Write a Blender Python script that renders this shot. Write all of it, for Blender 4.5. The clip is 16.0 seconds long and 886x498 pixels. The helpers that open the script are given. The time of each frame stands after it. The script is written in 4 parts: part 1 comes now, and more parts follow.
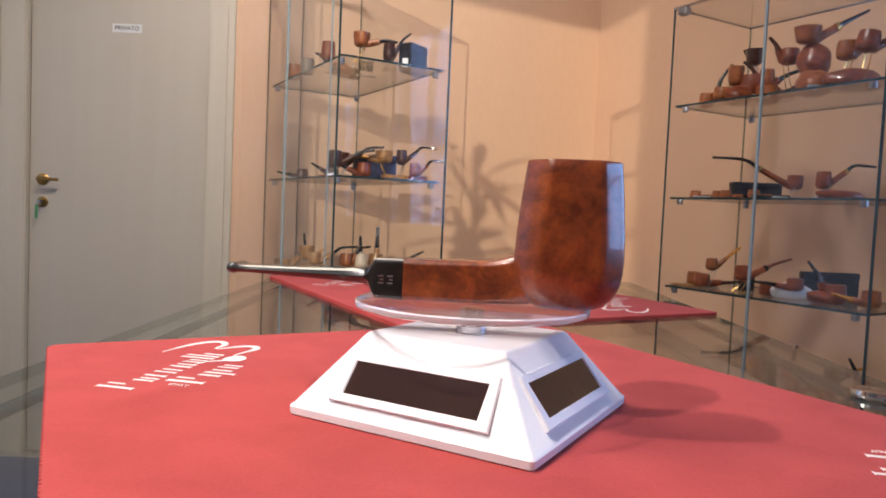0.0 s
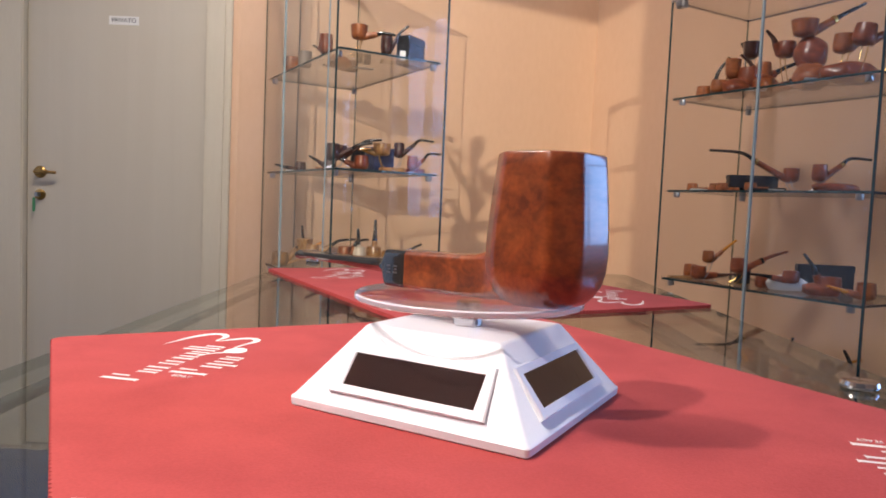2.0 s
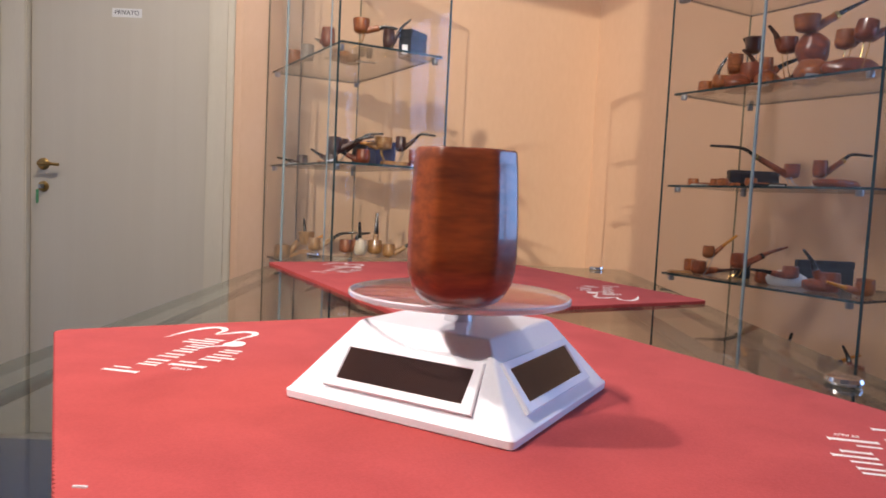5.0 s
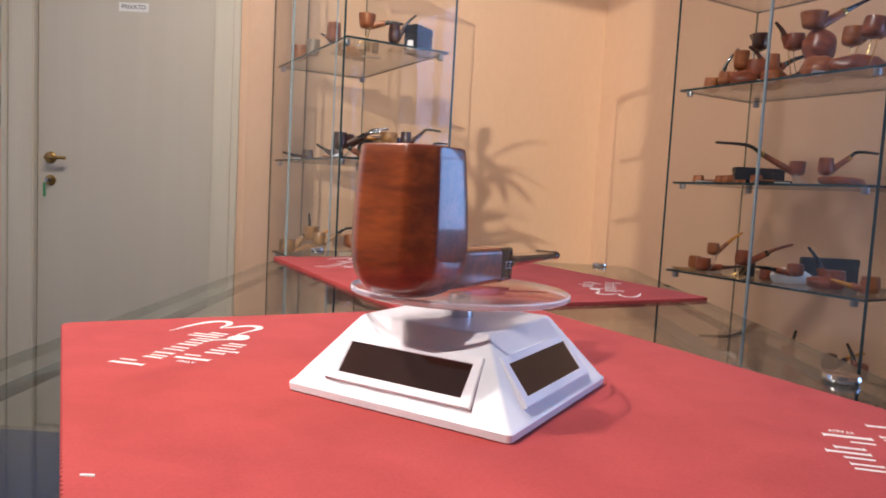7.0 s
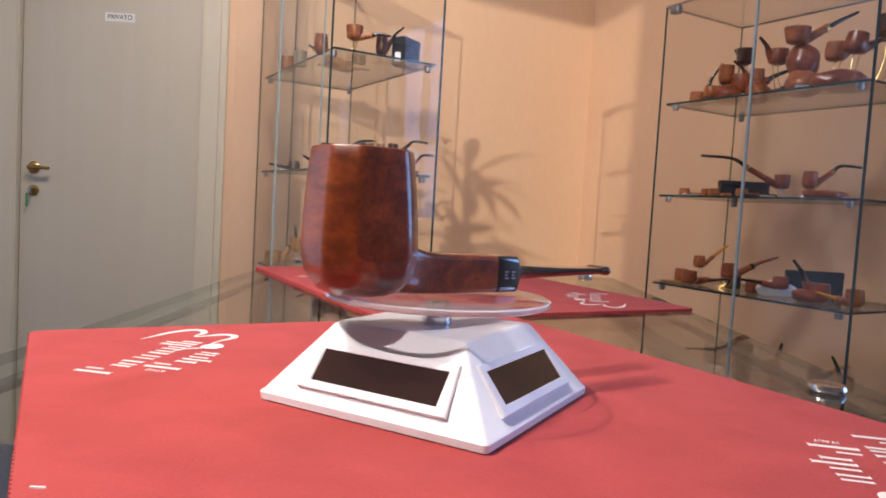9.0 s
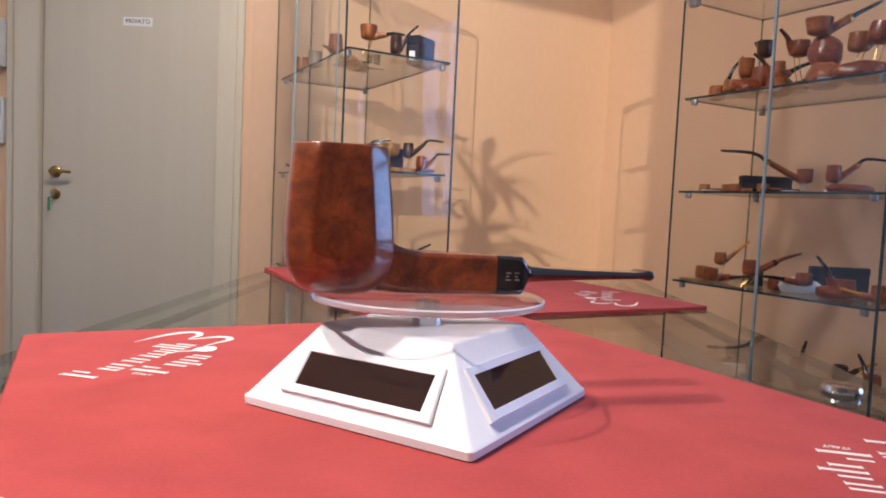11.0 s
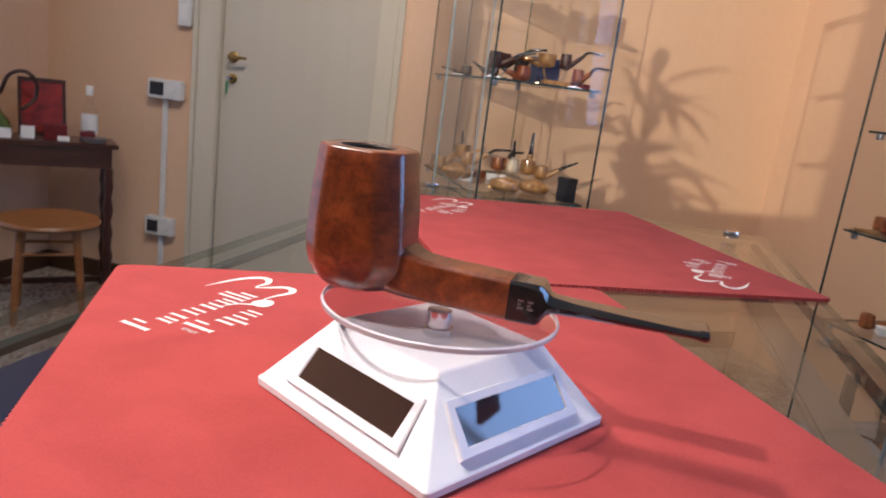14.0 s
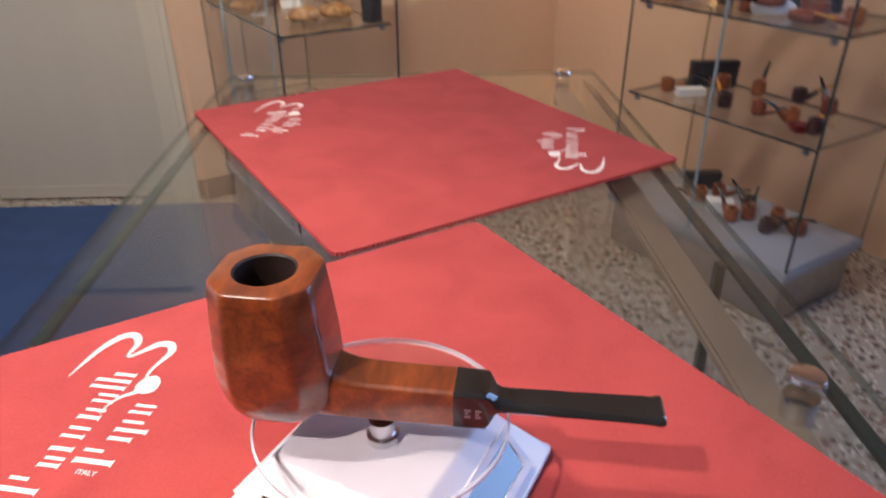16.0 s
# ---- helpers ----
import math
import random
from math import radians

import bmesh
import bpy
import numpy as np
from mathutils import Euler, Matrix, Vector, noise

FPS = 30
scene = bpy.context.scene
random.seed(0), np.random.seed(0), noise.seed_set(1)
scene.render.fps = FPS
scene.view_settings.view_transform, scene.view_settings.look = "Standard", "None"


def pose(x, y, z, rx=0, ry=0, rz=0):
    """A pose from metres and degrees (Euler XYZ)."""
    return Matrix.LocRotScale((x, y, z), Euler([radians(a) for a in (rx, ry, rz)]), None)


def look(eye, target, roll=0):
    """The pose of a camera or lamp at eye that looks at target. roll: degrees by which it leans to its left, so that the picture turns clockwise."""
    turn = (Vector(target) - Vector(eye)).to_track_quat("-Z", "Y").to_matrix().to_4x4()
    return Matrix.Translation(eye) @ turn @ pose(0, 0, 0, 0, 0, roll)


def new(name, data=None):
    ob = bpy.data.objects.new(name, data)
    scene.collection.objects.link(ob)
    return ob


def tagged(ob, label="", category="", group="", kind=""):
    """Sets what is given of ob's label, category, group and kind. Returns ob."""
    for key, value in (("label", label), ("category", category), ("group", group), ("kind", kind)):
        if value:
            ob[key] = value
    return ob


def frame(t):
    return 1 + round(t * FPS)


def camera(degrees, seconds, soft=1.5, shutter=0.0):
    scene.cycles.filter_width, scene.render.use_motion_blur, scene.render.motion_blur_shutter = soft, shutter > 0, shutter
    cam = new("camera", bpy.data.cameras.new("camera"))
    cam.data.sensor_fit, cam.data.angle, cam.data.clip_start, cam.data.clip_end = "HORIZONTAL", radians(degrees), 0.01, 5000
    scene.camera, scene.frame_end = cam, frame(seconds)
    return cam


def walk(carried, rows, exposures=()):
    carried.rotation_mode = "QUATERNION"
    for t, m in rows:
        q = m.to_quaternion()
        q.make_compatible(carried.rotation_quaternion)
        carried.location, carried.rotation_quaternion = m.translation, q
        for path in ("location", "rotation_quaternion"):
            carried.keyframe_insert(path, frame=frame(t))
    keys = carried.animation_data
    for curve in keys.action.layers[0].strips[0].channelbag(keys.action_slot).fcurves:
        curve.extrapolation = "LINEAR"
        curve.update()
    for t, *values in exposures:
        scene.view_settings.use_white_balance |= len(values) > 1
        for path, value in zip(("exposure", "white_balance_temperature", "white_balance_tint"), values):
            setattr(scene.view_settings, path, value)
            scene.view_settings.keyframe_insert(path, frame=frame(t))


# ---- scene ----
cam = camera(64.46, 16.0, soft=1.8, shutter=0.4)
PATH = [
    (0, (-0.15306, -0.23988, 0.93122), (0.34560, 0.62531, 0.87839), 2.51),
    (0.5, (-0.15465, -0.24089, 0.93022), (0.34476, 0.62357, 0.87269), 2.61),
    (1, (-0.15570, -0.24166, 0.93080), (0.34471, 0.62205, 0.87089), 2.66),
    (1.5, (-0.15575, -0.24320, 0.93169), (0.34501, 0.62017, 0.86968), 2.50),
    (2, (-0.15606, -0.24529, 0.93228), (0.34551, 0.61750, 0.86886), 2.50),
    (2.5, (-0.15667, -0.24842, 0.93433), (0.34464, 0.61437, 0.86893), 2.56),
    (3, (-0.15674, -0.25297, 0.93556), (0.34417, 0.60996, 0.86900), 2.62),
    (3.5, (-0.15811, -0.25390, 0.93691), (0.34260, 0.60910, 0.86968), 2.69),
    (4, (-0.15688, -0.25375, 0.93535), (0.34380, 0.60913, 0.86635), 2.63),
    (6.5, (-0.15605, -0.25757, 0.93503), (0.33793, 0.60826, 0.85551), 3.11),
    (7, (-0.15677, -0.25889, 0.93589), (0.33552, 0.60782, 0.85545), 3.07),
    (7.5, (-0.15522, -0.26021, 0.93397), (0.34085, 0.60482, 0.85895), 3.33),
    (8, (-0.15387, -0.25680, 0.93386), (0.35309, 0.60268, 0.86841), 3.45),
    (10.5, (-0.13701, -0.25345, 0.92947), (0.36213, 0.61097, 0.86918), 2.81),
    (11, (-0.13243, -0.25187, 0.93171), (0.34817, 0.62278, 0.86841), 2.67),
    (11.5, (-0.12666, -0.25036, 0.93110), (0.34181, 0.63065, 0.86509), 2.65),
    (12, (-0.12118, -0.25043, 0.93375), (0.33438, 0.63698, 0.86332), 2.40),
    (12.5, (-0.11713, -0.25126, 0.93760), (0.31766, 0.64614, 0.86256), 2.63),
    (13, (-0.10637, -0.25824, 0.94452), (0.29620, 0.64941, 0.82571), 2.91),
    (13.5, (-0.09208, -0.26147, 0.95547), (0.25387, 0.66125, 0.78541), 4.34),
    (14, (-0.07809, -0.25648, 0.97970), (0.19950, 0.67749, 0.75464), 7.32),
    (14.5, (-0.06434, -0.25016, 1.01120), (0.17497, 0.67802, 0.72620), 11.04),
    (15, (-0.06023, -0.22906, 1.04824), (0.26058, 0.66706, 0.74156), 9.08),
    (15.5, (-0.07942, -0.20540, 1.06499), (0.32509, 0.63933, 0.71455), 3.68),
    (16, (-0.08744, -0.17932, 1.07344), (0.38486, 0.55935, 0.59251), -0.25),
]
walk(cam, [(t, look(eye, target, roll)) for t, eye, target, roll in PATH], [(0, 0.06, 6250, 10), (12.0, 0.06, 6250, 10), (13.5, -0.02, 6250, 10), (14.5, 0.05, 6250, 10), (15.0, 0.08, 6300, 10), (16.0, 0.2, 6350, 10)])

# ---- light ----
world = bpy.data.worlds.new("daylight")
scene.world = world
world.use_nodes = True
wn = world.node_tree
sky = wn.nodes.new("ShaderNodeTexSky")
sky.sky_type = "NISHITA"
sky.sun_disc = False
sky.dust_density = 0.2
sky.sun_elevation, sky.sun_rotation = radians(8), radians(214)
wn.links.new(sky.outputs[0], wn.nodes["Background"].inputs[0])
wn.nodes["Background"].inputs[1].default_value = 0.02
scene.cycles.transparent_max_bounces = 48


def spot(name, eye, target, watts, degrees, colour, size=0.03, blend=0.5):
    data = bpy.data.lights.new(name, "SPOT")
    data.energy, data.spot_size, data.spot_blend, data.shadow_soft_size, data.color = watts, radians(degrees), blend, size, colour
    ob = new(name, data)
    ob.matrix_basis = look(eye, target)
    return ob


def area(name, eye, target, watts, sx, sy, colour):
    data = bpy.data.lights.new(name, "AREA")
    data.shape, data.size, data.size_y, data.energy, data.color = "RECTANGLE", sx, sy, watts, colour
    ob = new(name, data)
    ob.matrix_basis = look(eye, target)
    return ob


WARM, COOL = (1.0, 0.89, 0.83), (0.32, 0.52, 1.0)
# shop window in the east wall, glazed door in the west wall
area("window_light", (2.28, -0.70, 1.5), (0, -0.70, 1.4), 46, 1.7, 1.4, COOL)
area("window_light", (-1.66, 2.12, 1.3), (-1.66 + 0.8616, 2.12 - 0.5075, 1.3), 8, 1.6, 2.4, (0.60, 0.70, 1.0))
# low sun through the narrow side window
sun = new("sun", bpy.data.lights.new("sun", "SUN"))
sun.data.energy, sun.data.angle, sun.data.color = 1.45, radians(0.35), (1.0, 0.86, 0.66)
sun.matrix_basis = look((0, 0, 5), (3.6, 5.26, 5 - 0.90))
# ceiling spots: two set by cast shadows, a third added to fill the walls
SPOTS = [((-1.35, -0.30, 2.62), (-0.28, 0.16, 0.85)), ((-0.95, 0.50, 2.62), (-0.25, 0.16, 0.85)), ((0.15, 0.75, 2.62), (1.05, 2.05, 1.1))]
spot("spot_light", *SPOTS[0], 185, 34, WARM, 0.025, 1.0)
spot("spot_light", *SPOTS[1], 120, 34, WARM, 0.025, 1.0)
# added wall fill, no such lamp known
spot("spot_light", *SPOTS[2], 108, 112, WARM, 0.10, 0.9)
# unseen ceiling panel, added as fill for the door and walls
area("fill_panel", (-0.7, 0.7, 2.74), (-0.7, 0.7, 0), 7.5, 1.2, 0.6, (1.0, 0.90, 0.80))


# ---- materials ----
def material(name, a, b=None, rough=0.5, metal=0.0, scale=8.0, fine=60.0, bump=0.0, coat=0.0, stretch=(1, 1, 1), contrast=(0.3, 0.7), sheen=0.0, per_object=0.0, rough_vary=0.0):
    m = bpy.data.materials.new(name)
    m.use_nodes = True
    t = m.node_tree
    bs = t.nodes["Principled BSDF"]
    bs.inputs["Roughness"].default_value = rough
    bs.inputs["Metallic"].default_value = metal
    bs.inputs["Coat Weight"].default_value = coat
    bs.inputs["Coat Roughness"].default_value = 0.07
    bs.inputs["Sheen Weight"].default_value = sheen
    if b is None:
        b = tuple(c * 0.8 for c in a)
    tc = t.nodes.new("ShaderNodeTexCoord")
    mp = t.nodes.new("ShaderNodeMapping")
    mp.inputs["Scale"].default_value = stretch
    t.links.new(tc.outputs["Object"], mp.inputs[0])
    n1 = t.nodes.new("ShaderNodeTexNoise")
    n1.inputs["Scale"].default_value = scale
    n1.inputs["Detail"].default_value = 4
    n1.inputs["Distortion"].default_value = 0.6
    n2 = t.nodes.new("ShaderNodeTexNoise")
    n2.inputs["Scale"].default_value = fine
    n2.inputs["Detail"].default_value = 3
    t.links.new(mp.outputs[0], n1.inputs[0])
    t.links.new(mp.outputs[0], n2.inputs[0])
    mix = t.nodes.new("ShaderNodeMath")
    mix.operation = "MULTIPLY_ADD"
    mix.inputs[1].default_value = 0.35
    t.links.new(n2.outputs[0], mix.inputs[0])
    sc = t.nodes.new("ShaderNodeMath")
    sc.operation = "MULTIPLY"
    sc.inputs[1].default_value = 0.65
    t.links.new(n1.outputs[0], sc.inputs[0])
    t.links.new(sc.outputs[0], mix.inputs[2])
    ramp = t.nodes.new("ShaderNodeValToRGB")
    ramp.color_ramp.elements[0].position, ramp.color_ramp.elements[1].position = contrast
    ramp.color_ramp.elements[0].color = (*b, 1)
    ramp.color_ramp.elements[1].color = (*a, 1)
    t.links.new(mix.outputs[0], ramp.inputs[0])
    last = ramp.outputs[0]
    if per_object:
        info = t.nodes.new("ShaderNodeObjectInfo")
        hs = t.nodes.new("ShaderNodeHueSaturation")
        mr = t.nodes.new("ShaderNodeMapRange")
        mr.inputs[3].default_value, mr.inputs[4].default_value = 1 - per_object, 1 + per_object
        t.links.new(info.outputs["Random"], mr.inputs[0])
        t.links.new(mr.outputs[0], hs.inputs["Value"])
        t.links.new(last, hs.inputs["Color"])
        last = hs.outputs[0]
    t.links.new(last, bs.inputs["Base Color"])
    if rough_vary:
        rr = t.nodes.new("ShaderNodeMapRange")
        rr.inputs[3].default_value, rr.inputs[4].default_value = max(0.02, rough - rough_vary), rough + rough_vary
        t.links.new(n1.outputs[0], rr.inputs[0])
        t.links.new(rr.outputs[0], bs.inputs["Roughness"])
    if bump:
        bp = t.nodes.new("ShaderNodeBump")
        bp.inputs["Strength"].default_value = bump
        bp.inputs["Distance"].default_value = 0.002
        t.links.new(n2.outputs[0], bp.inputs["Height"])
        t.links.new(bp.outputs[0], bs.inputs["Normal"])
    return m


def pane_material(name, tint, gloss=0.8, base=0.04):
    m = bpy.data.materials.new(name)
    m.use_nodes = True
    t = m.node_tree
    t.nodes.remove(t.nodes["Principled BSDF"])
    tr = t.nodes.new("ShaderNodeBsdfTransparent")
    tr.inputs[0].default_value = (*tint, 1)
    gl = t.nodes.new("ShaderNodeBsdfGlossy")
    gl.inputs["Roughness"].default_value = 0.015
    fr = t.nodes.new("ShaderNodeLayerWeight")
    fr.inputs["Blend"].default_value = 0.5
    pw = t.nodes.new("ShaderNodeMath")
    pw.operation = "POWER"
    pw.inputs[1].default_value = 5.0
    t.links.new(fr.outputs["Facing"], pw.inputs[0])
    mul = t.nodes.new("ShaderNodeMath")
    mul.operation = "MULTIPLY_ADD"
    mul.use_clamp = True
    mul.inputs[1].default_value = gloss
    mul.inputs[2].default_value = base
    t.links.new(pw.outputs[0], mul.inputs[0])
    mx = t.nodes.new("ShaderNodeMixShader")
    t.links.new(mul.outputs[0], mx.inputs[0])
    t.links.new(tr.outputs[0], mx.inputs[1])
    t.links.new(gl.outputs[0], mx.inputs[2])
    t.links.new(mx.outputs[0], t.nodes["Material Output"].inputs[0])
    return m


def briar_material(name, light, mid, dark, scale=45.0, lacquer=0.75):
    """Polished briar: fibres along y, so streaks on the ends and eyes on the sides, dark clouds, clear lacquer."""
    m = material(name, light, dark, rough=0.34, coat=lacquer, scale=scale * 2.6, fine=620, stretch=(1, 0.16, 0.9), contrast=(0.30, 0.68), bump=0.02)
    t = m.node_tree
    ramp = next(n for n in t.nodes if n.bl_idname == "ShaderNodeValToRGB")
    e = ramp.color_ramp.elements.new(0.5)
    e.color = (*mid, 1)
    tc = next(n for n in t.nodes if n.bl_idname == "ShaderNodeTexCoord")
    last = ramp.outputs[0]
    for size, squeeze, low, ends, weight in ((30, (1, 0.45, 0.8), (0.22, 0.13, 0.10), (0.36, 0.60), 0.52), (75, (1, 0.22, 1.6), (0.30, 0.20, 0.16), (0.34, 0.52), 0.5)):
        mp = t.nodes.new("ShaderNodeMapping")
        mp.inputs["Scale"].default_value = squeeze
        mp.inputs["Rotation"].default_value = (0.12, 0.0, 0.25)
        t.links.new(tc.outputs["Object"], mp.inputs[0])
        cloud = t.nodes.new("ShaderNodeTexNoise")
        cloud.inputs["Scale"].default_value = size
        cloud.inputs["Detail"].default_value = 5
        cloud.inputs["Distortion"].default_value = 1.4
        t.links.new(mp.outputs[0], cloud.inputs[0])
        cr = t.nodes.new("ShaderNodeValToRGB")
        cr.color_ramp.elements[0].position, cr.color_ramp.elements[1].position = ends
        cr.color_ramp.elements[0].color = (*low, 1)
        t.links.new(cloud.outputs[0], cr.inputs[0])
        mx = t.nodes.new("ShaderNodeMix")
        mx.data_type, mx.blend_type = "RGBA", "MULTIPLY"
        mx.inputs[0].default_value = weight
        t.links.new(last, mx.inputs[6])
        t.links.new(cr.outputs[0], mx.inputs[7])
        last = mx.outputs[2]
    t.links.new(last, t.nodes["Principled BSDF"].inputs["Base Color"])
    return m


M_WALL = material("peach_plaster", (0.73, 0.50, 0.335), (0.67, 0.44, 0.285), rough=0.8, scale=2.2, fine=45, bump=0.08, stretch=(1, 1, 0.5))
M_CEIL = material("ceiling_paint", (0.8, 0.78, 0.74), rough=0.9, scale=2)
M_DOOR = material("cream_door_laminate", (0.55, 0.50, 0.41), (0.52, 0.47, 0.38), rough=0.45, scale=3, fine=160, bump=0.03, stretch=(6, 6, 0.25))
M_TRIM = material("cream_door_frame", (0.64, 0.58, 0.46), (0.57, 0.51, 0.40), rough=0.4, scale=4, fine=120, stretch=(4, 4, 0.3))
M_BASEB = material("dark_wood_skirting", (0.06, 0.025, 0.012), rough=0.35, scale=6, stretch=(0.3, 1, 1))
M_CARPET = material("blue_carpet", (0.035, 0.075, 0.19), (0.022, 0.05, 0.13), rough=0.95, scale=9, fine=260, bump=0.6)
M_RED = material("red_suede", (0.42, 0.064, 0.058), (0.32, 0.043, 0.041), rough=0.85, scale=22, fine=900, bump=0.08, sheen=0.05, contrast=(0.3, 0.62))
M_RED.node_tree.nodes["Principled BSDF"].inputs["Specular IOR Level"].default_value = 0.15
M_PRINT = material("white_print", (0.85, 0.78, 0.74), (0.75, 0.66, 0.62), rough=0.7, scale=200, fine=900)
M_WHITE = material("white_plastic", (0.78, 0.78, 0.80), (0.72, 0.72, 0.75), rough=0.35, scale=40, fine=700, bump=0.03)
M_PANELFR = material("white_box_plastic", (0.74, 0.73, 0.70), rough=0.4, scale=20)
M_SOLAR = material("dark_solar_film", (0.035, 0.016, 0.012), (0.02, 0.009, 0.008), rough=0.06, coat=1.0, scale=30, fine=300)
M_CHROME = material("chrome", (0.75, 0.75, 0.77), (0.6, 0.6, 0.62), rough=0.12, metal=1.0, scale=50)
M_STEEL = material("brushed_steel", (0.45, 0.46, 0.48), (0.33, 0.34, 0.36), rough=0.35, metal=1.0, scale=30)
M_BRASS = material("aged_brass", (0.50, 0.33, 0.12), (0.32, 0.2, 0.07), rough=0.3, metal=1.0, scale=60)
M_GOLD = material("gold_wire", (0.85, 0.6, 0.22), (0.7, 0.45, 0.15), rough=0.2, metal=1.0, scale=60)
M_VULC = material("black_vulcanite", (0.012, 0.011, 0.011), (0.006, 0.006, 0.006), rough=0.2, coat=1.0, scale=60, fine=600, rough_vary=0.08)
M_BLACK = material("black_card", (0.012, 0.012, 0.014), (0.022, 0.022, 0.025), rough=0.5, scale=20)
M_NAVY = material("navy_velvet_box", (0.02, 0.03, 0.10), (0.014, 0.02, 0.07), rough=0.7, scale=20, sheen=0.3)
M_CARD = material("white_card", (0.8, 0.79, 0.76), (0.7, 0.69, 0.66), rough=0.7, scale=20)
M_BRIAR = briar_material("polished_briar", (0.36, 0.088, 0.016), (0.26, 0.054, 0.009), (0.13, 0.024, 0.005))
M_BORE = material("charred_bore", (0.03, 0.012, 0.007), (0.015, 0.006, 0.004), rough=0.6, scale=200)
M_RUST = briar_material("orange_briar", (0.50, 0.18, 0.055), (0.40, 0.125, 0.036), (0.22, 0.06, 0.018), 70, 0.2)
M_DARKB = briar_material("dark_briar", (0.10, 0.03, 0.014), (0.06, 0.017, 0.01), (0.025, 0.008, 0.005), 70)
M_REDB = briar_material("red_briar", (0.40, 0.11, 0.04), (0.29, 0.07, 0.026), (0.15, 0.032, 0.013), 70, 0.3)
M_TAN = briar_material("pale_olive_wood", (0.62, 0.36, 0.14), (0.50, 0.26, 0.09), (0.30, 0.14, 0.05), 60)
M_AMBER = material("amber_acrylic", (0.65, 0.28, 0.04), (0.45, 0.16, 0.02), rough=0.15, coat=0.6, scale=60)
M_MAHOG = material("dark_mahogany", (0.075, 0.02, 0.010), (0.035, 0.010, 0.006), rough=0.3, coat=0.3, scale=10, fine=80, stretch=(0.4, 3, 3))
M_STOOL = material("varnished_beech", (0.33, 0.13, 0.035), (0.22, 0.075, 0.02), rough=0.32, coat=0.3, scale=10, fine=90, stretch=(0.6, 4, 4))
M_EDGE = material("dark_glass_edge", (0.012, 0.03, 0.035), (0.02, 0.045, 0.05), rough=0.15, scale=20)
M_EDGEL = material("pale_edge_and_glint", (0.30, 0.36, 0.38), (0.22, 0.28, 0.30), rough=0.15, scale=20)
M_PANE = pane_material("clear_glass", (0.985, 0.988, 0.988), 0.55, 0.018)
M_TOP = pane_material("counter_glass", (0.88, 0.90, 0.895), 0.85, 0.06)
M_SHELF = pane_material("shelf_glass", (0.95, 0.96, 0.96), 0.8, 0.05)
M_WINDOW = pane_material("window_glass", (0.97, 0.98, 0.98))
M_GEDGE = pane_material("polished_glass_edge", (0.55, 0.63, 0.62), 0.8, 0.08)
M_GREYBOARD = material("grey_laminate", (0.34, 0.36, 0.40), (0.28, 0.30, 0.34), rough=0.5, scale=8)
M_TAUPE = material("taupe_rail", (0.26, 0.20, 0.16), (0.2, 0.155, 0.125), rough=0.4, scale=12)
M_GREENGL = material("green_glaze", (0.10, 0.16, 0.03), (0.04, 0.08, 0.02), rough=0.15, coat=0.6, scale=60)
M_REDPIC = material("red_picture", (0.45, 0.03, 0.02), (0.08, 0.012, 0.01), rough=0.3, scale=14, fine=40)
M_REDBOX = material("dark_red_box", (0.20, 0.015, 0.015), (0.12, 0.01, 0.01), rough=0.4, scale=20)
M_LEAF = material("dark_leaf", (0.03, 0.09, 0.02), (0.02, 0.05, 0.012), rough=0.45, scale=20)
M_POT = material("terracotta", (0.35, 0.14, 0.07), rough=0.8, scale=20)
M_KEY = material("green_key_tag", (0.08, 0.30, 0.12), rough=0.4, scale=30)
M_BLUELCD = material("blue_lcd", (0.20, 0.45, 0.62), (0.15, 0.38, 0.55), rough=0.2, scale=30)
M_MEER = material("ivory_meerschaum", (0.72, 0.62, 0.47), (0.6, 0.48, 0.33), rough=0.35, coat=0.3, scale=60)
# glow of the added fill panel's diffuser
M_GLOW = bpy.data.materials.new("fill_glow")
M_GLOW.use_nodes = True
M_GLOW.node_tree.nodes["Principled BSDF"].inputs["Emission Color"].default_value = (1, 0.85, 0.65, 1)
M_GLOW.node_tree.nodes["Principled BSDF"].inputs["Emission Strength"].default_value = 7

M_ACRYL = pane_material("clear_acrylic", (0.965, 0.95, 0.96), 0.8, 0.05)
M_RIM = material("polished_acrylic_rim", (0.85, 0.80, 0.84), (0.78, 0.72, 0.78), rough=0.08, scale=60)
M_RIM.node_tree.nodes["Principled BSDF"].inputs["Transmission Weight"].default_value = 0.6


